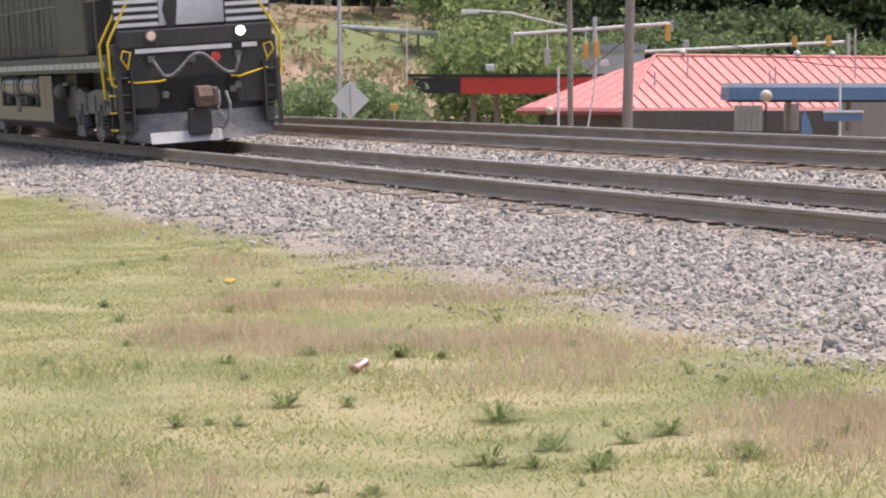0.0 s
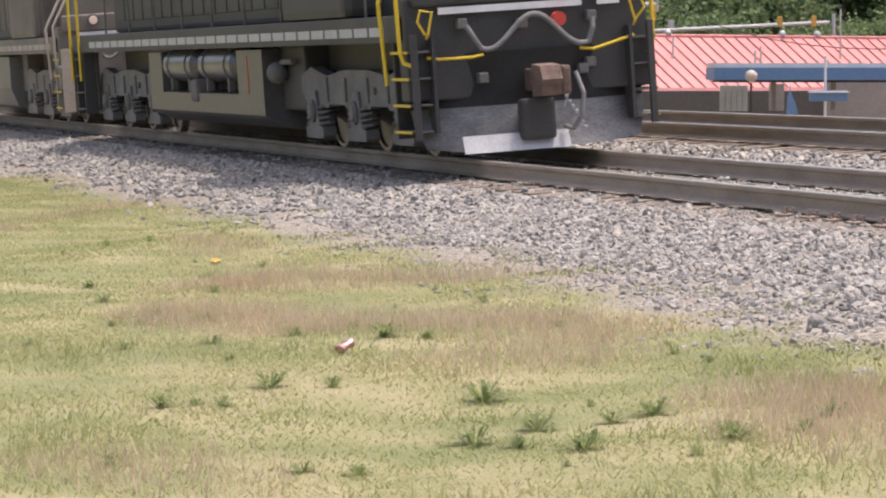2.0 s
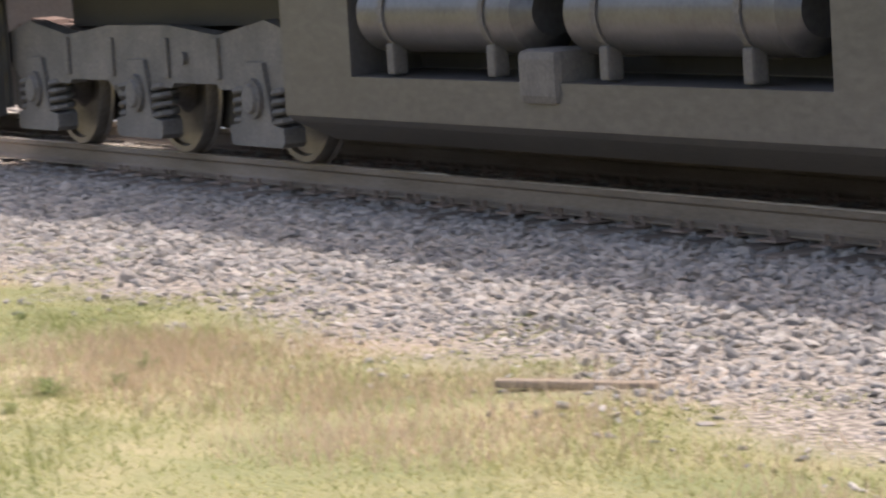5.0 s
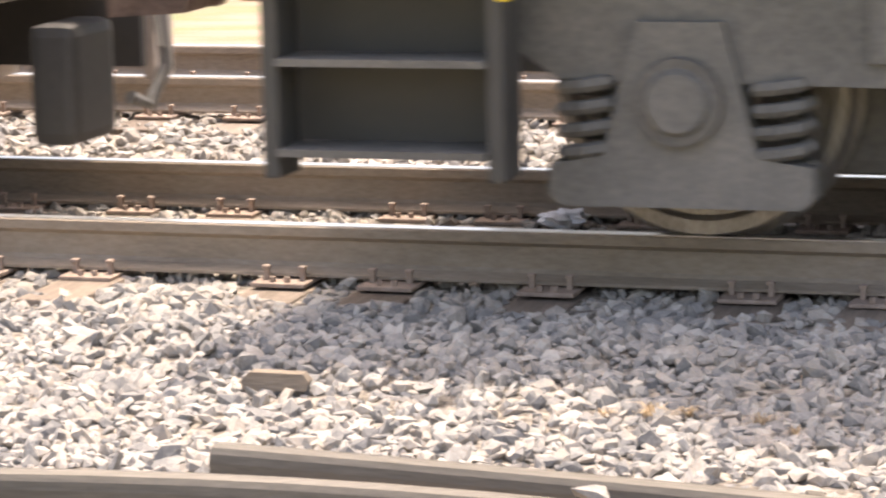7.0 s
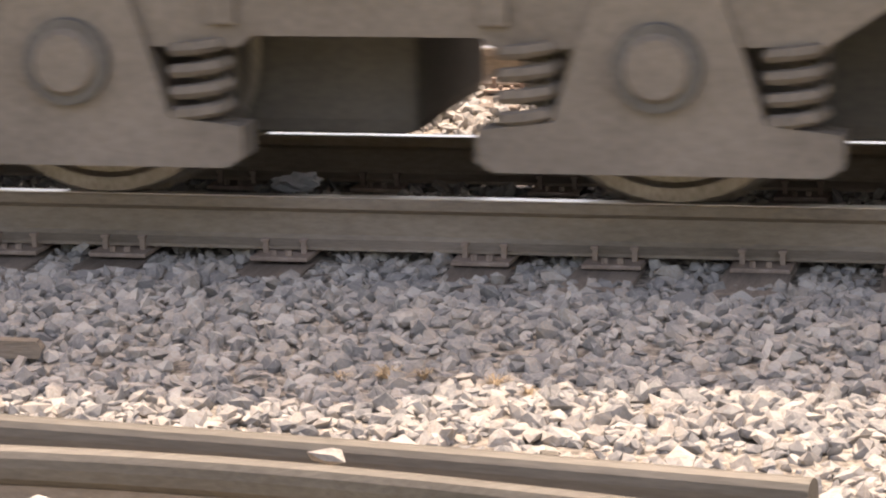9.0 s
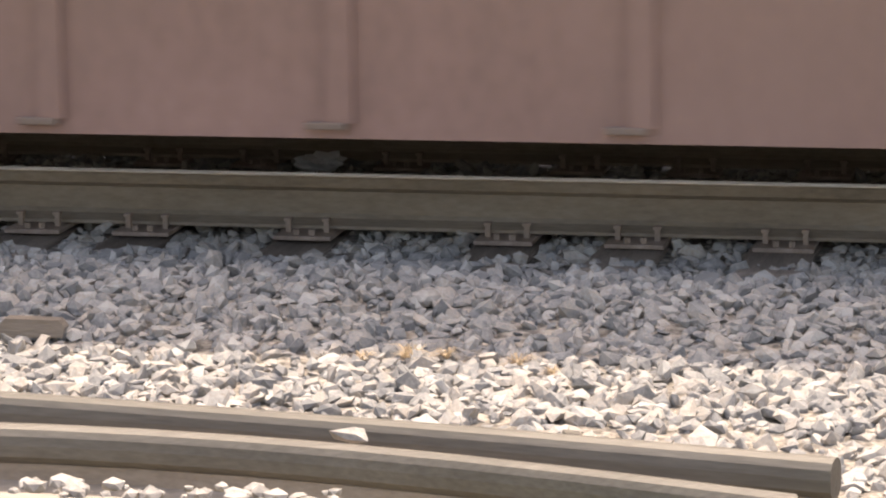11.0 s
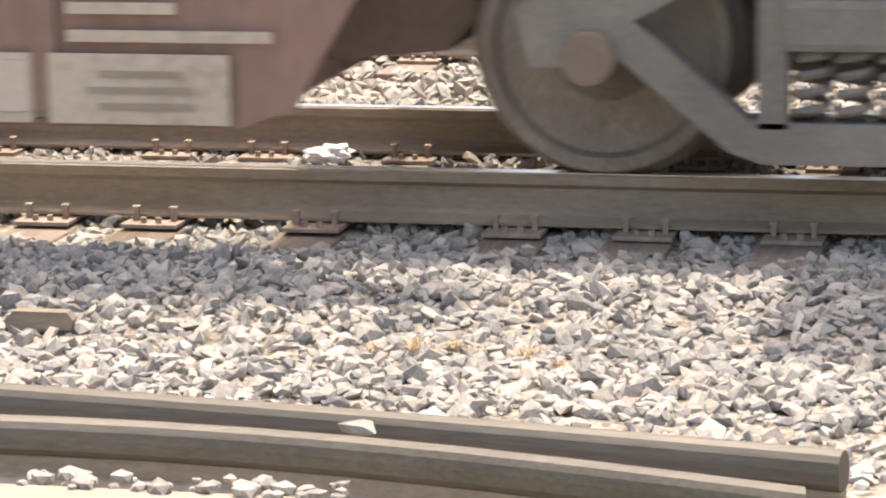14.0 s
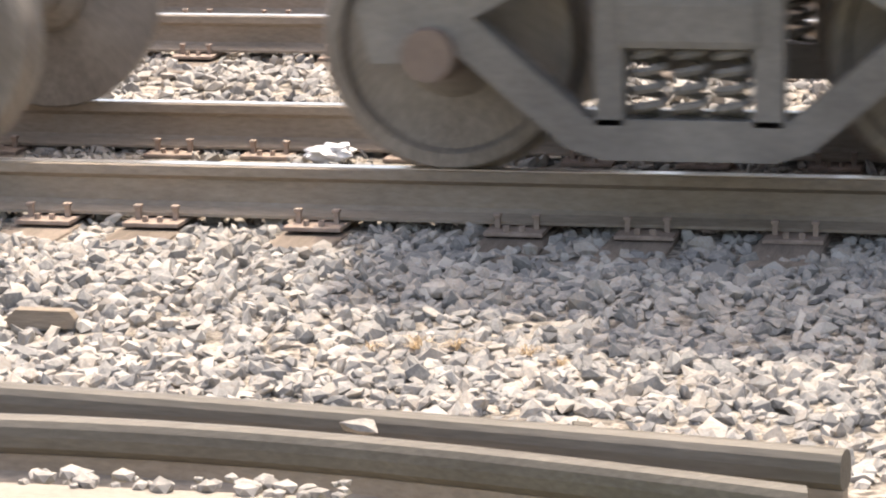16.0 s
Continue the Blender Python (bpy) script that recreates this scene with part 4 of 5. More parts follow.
def well_car():
    """One unit of an articulated well car: x = 0 at its leading truck, the well behind it."""
    c = thing("well_car", "oxide red articulated well car unit with pale stencil panels", "freight car", group="well car units")
    a, b = -1.6, -UNIT + 1.6
    for s in (-1, 1):
        bm = B()
        prism(bm, [(a + 0.25, 1.15), (a - 0.25, 0.3), (a - 0.45, 0.235), (b + 0.45, 0.235), (b + 0.25, 0.3), (b - 0.25, 1.15)], s * 1.42, s * 1.38)
        box(bm, b - 0.3, a + 0.45, s * 1.36, s * 1.47, 1.15, 1.5, 0.02)
        part("well_side", bm, CAR_RED, c)
        for k in range(16):
            x = a - 1.12 - k * 1.017
            bm = B()
            prism(bm, [(x - 0.045, 0.29), (x + 0.045, 0.29), (x + 0.045, 1.15), (x - 0.045, 1.15)], s * 1.42, s * 1.445)
            rib = part("rib", bm, CAR_RED, c)
            bm = B()
            box(bm, x - 0.12, x + 0.02, s * 1.42, s * 1.452, 0.268, 0.292, 0.004)
            part("rib_foot", bm, CAR_DARK, rib)
        for x0, x1, top, marked in ((a - 1.1, a - 0.46, 0.49, 1), (a - 2.6, a - 1.16, 0.49, 3), (b + 0.33, b + 0.92, 0.475, 4), (b + 1.06, b + 2.52, 0.475, 2)):
            bm = B()
            box(bm, x0, x1, s * 1.448, s * 1.454, 0.25, top)
            pn = part("stencil_panel", bm, PANEL, c, "dirty white stencil panel")
            if s < 0:
                rows = [(0.3, 0), (0.38, 0), (0.34, 0.02)] if top > 0.48 else [(0.27, 0), (0.25, 0.01)]
                bars(pn, x1 - 0.48 if marked == 3 else x0 + (0.33 if marked != 2 else 0.37), top - 0.07, rows, -1.456)
            if s < 0 and marked == 2:
                bm = B()
                box(bm, x1 - 0.68, x1 - 0.22, -1.457, -1.454, 0.27, 0.46, 0.001)
                part("grease_stain", bm, STAIN, pn, "dark oily stain")
                for q in (-0.56, -0.36):
                    bm = B()
                    rod(bm, (x1 + q, -1.462, 0.37), (x1 + q, -1.456, 0.37), 0.06, seg=16)
                    part("hub_mark", bm, CAR_DARK, pn)
    text_part(c, "1251", 0.4, b + 0.49, -1.45, 0.535, WHITE)
    bars(c, a - 0.835, 0.645, [(0.39, 0)], -1.45, PANEL, half=0.02)
    bars(c, a - 0.67, 0.55, [(0.72, 0)], -1.45, PANEL, half=0.02)
    for x in (a - 1.79, a - 1.52):
        bm = B()
        rod(bm, (x, -1.453, 0.755), (x, -1.449, 0.755), 0.105, seg=24)
        box(bm, x - 0.105, x + 0.105, -1.453, -1.449, 0.755, 0.9)
        part("marking_bar", bm, WHITE, c, "white round-ended painted mark")
    for x0, x1, z1 in ((a - 1.42, a - 1.17, 0.465), (b + 0.93, b + 1.05, 0.45)):
        bm = B()
        box(bm, x0, x1, -1.464, -1.455, 0.29, z1)
        part("placard", bm, PLACARD, c, "pale square placard")
    for s in (-1, 1):
        bm = B()
        box(bm, b + 0.45, a - 0.45, s * 1.12, s * 1.375, 0.237, 0.29)
        part("floor_ledge", bm, CAR_DARK, c)
    for k in range(5):
        x = b + 1.4 + k * (a - b - 3.8) / 4
        bm = B()
        box(bm, x - 0.16, x + 0.16, -1.115, 1.115, 0.24, 0.29)
        part("cross_beam", bm, CAR_DARK, c)
    for q, base in ((1, a), (-1, b)):
        bm = B()
        box(bm, base - q * 0.42, base - q * 0.34, -1.375, 1.375, 0.29, 1.3)
        box(bm, min(base - q * 0.4, base + q * 1.65), max(base - q * 0.4, base + q * 1.65), -0.5, 0.5, 0.8, 1.2, 0.03)
        part("end_platform", bm, CAR_RED, c)
        bm = B()
        box(bm, min(base - q * 0.33, base + q * 1.55), max(base - q * 0.33, base + q * 1.55), -0.98, 0.98, 1.305, 1.36, 0.01)
        part("walkway_deck", bm, CAR_RED, c)
        bm = B()
        prism(bm, [(base - q * 0.34, 0.36), (base + q * 0.1, 0.4), (base + q * 0.2, 0.52), (base + q * 0.2, 0.82), (base - q * 0.34, 0.82)], -0.55, 0.55)
        part("draft_sill", bm, CAR_DARK, c, "dark steel sill under the end platform")
    car_truck(c, 0)
    return c


def container(length, height, label):
    o = thing("shipping_container", label, "container", group="containers on the train")
    h = length / 2
    bm = B()
    box(bm, -h, h, -1.22, 1.22, 0, height, 0.02)
    part("box_shell", bm, CONTAINER, o)
    for i in range(int(length / 0.4)):
        bm = B()
        box(bm, -h + 0.1 + i * 0.4, -h + 0.3 + i * 0.4, -1.25, -1.22, 0.15, height - 0.15)
        part("corrugation", bm, CONTAINER, o)
    return o


STAIN = material("oil_stain", [(0.16, 0.13, 0.09), (0.26, 0.21, 0.15)], 0.8, 0, 6, 30, 0.1)
units = [well_car() for k in range(4)]
car_truck(units[2], -UNIT)
end_deck = box(B(), -UNIT - 1.1, -UNIT + 1.3, -1.5, 1.5, 1.4, 1.46, 0.01)
part("end_deck", end_deck, CAR_RED, units[2], "flat end platform over the last truck")
BACK = [FIRST_TRUCK, FIRST_TRUCK + UNIT, FIRST_TRUCK + 2 * UNIT, FIRST_TRUCK + 3 * UNIT + 3.8]
low_boxes = [container(13.7, 1.05, "low grey steel container sunk in the well car") for k in range(4)]
boxes = [container(16.2, 2.2, "plain grey steel container stacked on the low one") for k in range(4)]


# ---- loose things by the near track ----
def loose_rail(x0, y0, x1, y1, z, bow):
    o = thing("loose_rail", "weathered brown spare rail lying on the gravel", "rail", group="spare rails beside the track")
    d = Vector((x1 - x0, y1 - y0))
    n = 24
    half = [(0.026, -0.098), (0.044, -0.08), (0.046, -0.05), (0.043, -0.026), (0.033, -0.009), (0.012, 0.0)]
    head, foot = half + [(-q, c) for q, c in half[::-1]], [(-0.024, -0.1), (-0.024, -0.145), (-0.076, -0.174), (-0.076, -0.185), (0.076, -0.185), (0.076, -0.174), (0.024, -0.145), (0.024, -0.1)]
    for name, section, mat, label in (("rail_head", head, RAIL_OLD, "worn grey rail head"), ("rail_foot", foot, RAIL, "rust-brown web and foot")):
        bm = B()
        rings = [[bm.verts.new((d.length * k / n, q + bow(k / n), c)) for q, c in section] for k in range(n + 1)]
        for a, b in zip(rings, rings[1:]):
            for q in range(len(a)):
                bm.faces.new((a[q], a[(q + 1) % len(a)], b[(q + 1) % len(a)], b[q]))
        bm.faces.new(rings[0])
        bm.faces.new(rings[-1][::-1])
        part(name, bm, mat, o, label)
    o.matrix_basis = pose(x0, y0, z, 0, 0, math.degrees(math.atan2(d.y, d.x)))


loose_rail(-3.05, -3.47, -0.63, -3.97, -0.35, lambda s: 0.03 * math.sin(math.pi * s))
loose_rail(-7.1, -5.45, -0.68, -4.42, -0.355, lambda s: 0.86 * math.sin(math.pi * s ** 1.45))


def small_things():
    bm = B()
    box(bm, -4.6, -1.82, -6.6, -4.45, -0.75, -0.42, 0.02)
    tagged(new("concrete_slab", mesh_of("concrete_slab", bm, CONCRETE)), "pale sandy concrete slab at the gravel's edge", "slab")
    bm = B()
    prism(bm, [(-0.1, 0.0), (0.1, 0.0), (0.11, 0.03), (0.09, 0.055), (-0.08, 0.06), (-0.11, 0.03)], -0.04, 0.04)
    ob = tagged(new("wood_block", mesh_of("wood_block", bm, WOOD)), "weathered wooden block lying on the ballast", "wood block")
    ob.matrix_basis = pose(-3.31, -2.28, float(ground_z(-3.31, -2.28)) + 0.02, 0, 0, 10)
    bm = B()
    box(bm, -0.36, 0.36, -0.05, 0.05, 0, 0.035, 0.01)
    ob = tagged(new("board", mesh_of("board", bm, WOOD)), "grey weathered board lying in the gravel", "board")
    ob.matrix_basis = pose(-11.3, -4.3, float(ground_z(-11.3, -4.3)), 0, 0, 52)
    # crushed drink can
    bm = B()
    lathe(bm, [(-0.06, 0.024), (-0.055, 0.032), (-0.02, 0.03), (0.01, 0.024), (0.03, 0.033), (0.055, 0.031), (0.06, 0.025)], 16)
    for v in bm.verts:
        v.co.x *= 1.0 + 0.25 * math.sin(v.co.y * 70)
        v.co.z *= 0.8
    x, y = town(-0.482, 17.75)
    ob = tagged(new("drink_can", mesh_of("drink_can", bm, ALU, True)), "crushed red and silver drink can in the grass", "can")
    ob.matrix_basis = pose(x, y, float(ground_z(x, y)) + 0.045, 20, 0, 35) @ Matrix.Diagonal((1.05, 1.05, 1.05, 1))
    bm = B()
    bmesh.ops.create_icosphere(bm, subdivisions=2, radius=0.045)
    for v in bm.verts:
        v.co *= 1 + 0.5 * noise.noise(v.co * 30)
        v.co.z *= 0.5
    x, y = town(-1.83, 26.2)
    ob = tagged(new("wrapper", mesh_of("wrapper", bm, ORANGE)), "small orange and white wrapper in the grass", "litter")
    ob.matrix_basis = pose(x, y, float(ground_z(x, y)) + 0.03) @ Matrix.Diagonal((1.4, 0.9, 1, 1))
    # crumpled plastic bag between the rails
    bm = B()
    bmesh.ops.create_icosphere(bm, subdivisions=3, radius=0.085)
    for v in bm.verts:
        v.co *= 1 + 0.6 * noise.noise(v.co * 22)
        v.co.z *= 0.65
    ob = tagged(new("plastic_bag", mesh_of("plastic_bag", bm, RAG)), "crumpled white plastic bag lying by the rail", "litter")
    ob.matrix_basis = pose(-3.09, 0.52, -0.075, 0, 0, 20) @ Matrix.Diagonal((1.15, 1, 0.7, 1))
    # larger stones
    for x, y, r in ((-17.2, -3.85, 0.075), (-23.5, -1.65, 0.07), (-2.14, -1.8, 0.05), (-2.29, -4.4, 0.05)):
        bm = B()
        bmesh.ops.create_icosphere(bm, subdivisions=2, radius=r)
        for v in bm.verts:
            v.co *= 1 + 0.45 * noise.noise(v.co * 7 / r * 0.12 + Vector((x, y, 0)))
            v.co.z *= 0.65
        ob = tagged(new("stone", mesh_of("stone", bm, PALE_STONE)), "large pale stone lying on the gravel", "stone", "large stones")
        ob.matrix_basis = pose(x, y, float(ground_z(x, y)) + r * 0.35)


    # steel chock against the spare rail
    bm = prism(B(), [(-0.035, 0), (0.035, 0), (0.03, 0.07), (-0.015, 0.075)], -0.03, 0.03)
    ob = tagged(new("steel_chock", mesh_of("steel_chock", bm, RAIL_OLD)), "small brown steel chock beside the spare rail", "chock")
    ob.matrix_basis = pose(-1.39, -3.4, float(ground_z(-1.39, -3.4)) + 0.03, 0, 0, 15)
    # pale stone caught between the two spare rails
    bm = B()
    bmesh.ops.create_icosphere(bm, subdivisions=1, radius=0.036)
    for v in bm.verts:
        v.co *= 1 + 0.7 * noise.noise(v.co * 40)
        v.co.x *= 1.5
        v.co.z *= 0.6
    ob = tagged(new("stone", mesh_of("stone", bm, PALE_STONE)), "pale stone caught between two spare rails", "stone", "large stones")
    ob.matrix_basis = pose(-1.86, -3.9, -0.355)


PALE_STONE = material("pale_stone", [(0.2, 0.19, 0.178), (0.29, 0.272, 0.25), (0.4, 0.375, 0.345)], 0.85, 0, 8, 60, 0.4, obj=0.4)
small_things()
g = random.Random(9)
for k in range(46):
    sx, sy, sr = g.uniform(-2.6, -1.75), g.uniform(-4.5, -4.33), g.uniform(0.012, 0.036)
    bm = B()
    bmesh.ops.create_icosphere(bm, subdivisions=1, radius=sr)
    for v in bm.verts:
        v.co *= g.uniform(0.7, 1.25)
        v.co.z *= 0.65
    ob = tagged(new("stone", mesh_of("stone", bm, PALE_STONE)), "pale crushed stone lying on the slab edge", "stone", "stones on the slab edge")
    ob.matrix_basis = pose(sx, sy, -0.42 + sr * 0.3, 0, 0, g.uniform(0, 360))


def tuft(x, y, size, mat, label):
    me = weed_mesh(int(x * 100), 1.0)
    me.materials.clear()
    me.materials.append(mat)
    ob = tagged(new("grass_tuft", me), label, "grass", "tufts in the gravel")
    ob.matrix_basis = pose(x, y, float(ground_z(x, y)) + 0.01) @ Matrix.Diagonal((size, size, size * 0.6, 1))


for x, y, s in ((-2.05, -2.4, 0.09), (-1.95, -2.36, 0.07), (-1.72, -2.42, 0.07), (-2.2, -2.42, 0.06), (-1.6, -2.5, 0.05)):
    tuft(x, y, s, STRAW, "dry orange-brown grass wisp between the stones")
for x, y, s in ((-0.66, -4.3, 0.07), (-0.55, -4.2, 0.06)):
    tuft(x, y, s, WEED, "small green tuft at the rail end")


# ---- beyond the tracks ----
def up(py, ahead):
    return 1.05 - (py - 159) / 5415 * ahead


def at(px, ahead):
    return town((px - 784) / 5415 * ahead, ahead)


HEADING = math.degrees(HEAD)


def leaves(r, n, rx, ry, rz, size, clumps):
    """Clumped leaf quads inside an uneven crown."""
    g = np.random.default_rng(r)
    centre = g.normal(size=(clumps, 3))
    centre /= np.linalg.norm(centre, axis=1)[:, None]
    centre *= g.uniform(0.35, 0.95, (clumps, 1)) * np.array([rx, ry, rz])
    k = g.integers(0, clumps, n)
    p = centre[k] + g.normal(size=(n, 3)) * np.array([rx, ry, rz]) * 0.17
    a, b = g.normal(size=(n, 3)), g.normal(size=(n, 3))
    a /= np.linalg.norm(a, axis=1)[:, None]
    b -= a * (a * b).sum(1)[:, None]
    b /= np.linalg.norm(b, axis=1)[:, None]
    s = size * g.uniform(0.6, 1.4, (n, 1))
    v = np.stack([p - a * s, p + b * s * 0.5, p + a * s, p - b * s * 0.5], 1).reshape(-1, 3)
    return v, np.arange(4 * n).reshape(-1, 4)


def tree_kind(seed, height, spread, trunk_r, mat, n=2600, size=0.2, low=0.3):
    r = random.Random(seed)
    o = new("tree")
    bm = B()
    tube(bm, [(0, 0, -0.4), (0.05, 0, height * 0.2), (-0.05, 0.05, height * 0.45), (0, 0, height * 0.7)], trunk_r, 8)
    trunk = part("trunk", bm, BARK, o, smooth=True)
    for k in range(6):
        a, z = r.uniform(0, 6.28), height * r.uniform(0.25, 0.6)
        bm = B()
        rod(bm, (0, 0, z), (math.cos(a) * spread * 0.6, math.sin(a) * spread * 0.6, z + height * 0.2), trunk_r * 0.5, trunk_r * 0.15, 6)
        part("limb", bm, BARK, trunk)
    hz = height * (1 - low) / 2
    v, f = leaves(seed, n, spread, spread, hz, size, 34)
    v[:, 2] += height - hz
    me = bpy.data.meshes.new("crown")
    me.from_pydata(v.tolist(), [], f.tolist())
    me.materials.append(mat)
    cr = new("crown", me)
    cr.parent = o
    cr["kind"] = "stuff"
    return o


def plant(kind, x, y, scale, turn, label):
    o = copy_thing(kind, pose(x, y, float(ground_z(x, y)), 0, 0, turn))
    o.scale = (scale, scale, scale)
    return tagged(o, label, "tree", "trees beyond the tracks")


def trees():
    dark = tree_kind(3, 11, 3.8, 0.2, LEAF, 13000, 0.15, 0.02)
    dark2 = tree_kind(5, 13, 3.6, 0.2, LEAF, 13000, 0.15, 0.02)
    pale = tree_kind(8, 6.0, 2.6, 0.1, LEAF_LIGHT, 3200, 0.16, 0.15)
    small = tree_kind(11, 4.0, 2.2, 0.08, LEAF, 3200, 0.13, 0.1)
    r = random.Random(4)
    for f in (150, 160, 172, 185, 200, 220):
        for k in range(18):
            px = (470 if f > 165 else 1090) + (1660 - (470 if f > 165 else 1090)) * (k + r.uniform(-0.35, 0.35)) / 17
            x, y = at(px, f + r.uniform(-5, 5))
            plant(dark if r.random() < 0.5 else dark2, x, y, r.uniform(1.0, 1.5), r.uniform(0, 360), "tall leafy green tree in a wood")
    young = tree_kind(13, 4.2, 2.1, 0.09, LEAF, 6000, 0.14, 0.02)
    for f, n in ((139, 13), (149, 13), (160, 14), (172, 15)):
        for k in range(n):
            x, y = at(1085 + 590 * (k + r.uniform(-0.3, 0.3)) / (n - 1), f + r.uniform(-3, 3))
            plant(young, x, y, r.uniform(0.75, 1.1), r.uniform(0, 360), "young leafy green tree at the wood's edge")
    for px, f, s in ((540, 100, 0.75), (630, 98, 0.85), (675, 101, 0.8), (590, 104, 0.9), (505, 106, 0.75)):
        x, y = at(px, f)
        plant(small, x, y, s, px, "low bushy green tree beside the road")
    for px, f, s in ((830, 128, 0.9), (900, 126, 1.0), (960, 130, 0.95), (870, 134, 1.1), (790, 150, 0.8), (660, 160, 0.9), (720, 164, 0.8), (560, 168, 0.9)):
        x, y = at(px, f)
        plant(pale, x, y, s, px * 3, "light green leafy tree on the slope")
    for o in (dark, dark2, pale, small, young):
        for q in list(o.children_recursive) + [o]:
            bpy.data.objects.remove(q)


trees()


def slope_shrubs():
    vs, fs, n = [], [], 0
    for k in range(260):
        g = random.Random(k)
        f = g.uniform(128, 160)
        x, y = at(g.uniform(480, 860), f)
        v, q = leaves(k, 40, 0.5, 0.5, 0.3, 0.09, 6)
        vs.append(v + np.array([x, y, float(ground_z(x, y)) + 0.2]))
        fs.append(q + n)
        n += len(v)
    mat = material("slope_shrub", [(0.18, 0.2, 0.085), (0.29, 0.25, 0.14), (0.38, 0.29, 0.2)], 0.8, 0, 0.3, 4, 0, island=0.3, thin=0.3)
    tagged(soup("slope_shrubs", np.concatenate(vs), np.concatenate(fs), mat), "low brown and green shrubs on the mulched slope", "shrubs", kind="stuff")


slope_shrubs()


def pole(name, label, category, px, top_px, ahead, top_py, r, mat):
    x, y = at(px, ahead)
    x2, y2 = at(top_px, ahead)
    z0 = float(ground_z(x, y))
    o = thing(name, label, category, pose(x, y, z0 - 0.3))
    bm = B()
    rod(bm, (0, 0, 0), (x2 - x, y2 - y, up(top_py, ahead) - z0 + 0.3), r, r * 0.75, 14)
    part("shaft", bm, mat, o, smooth=True)
    return o, Vector((x, y, z0 - 0.3))


def strut(o, base, name, a, b, r, mat, label=""):
    """A bar between two places given as px, py, metres ahead."""
    pa, pb = (Vector((*at(q[0], q[2]), up(q[1], q[2]))) - base for q in (a, b))
    return part(name, rod(B(), pa, pb, r, seg=8), mat, o, label)


def block(o, base, name, px, py, ahead, w, h, d, mat, label=""):
    x, y = at(px, ahead)
    bm = B()
    box(bm, -w / 2, w / 2, -d / 2, d / 2, -h / 2, h / 2, min(w, h, d) * 0.15)
    bmesh.ops.transform(bm, matrix=Matrix.Translation(Vector((x, y, up(py, ahead))) - base) @ pose(0, 0, 0, 0, 0, HEADING), verts=bm.verts[:])
    return part(name, bm, mat, o, label)


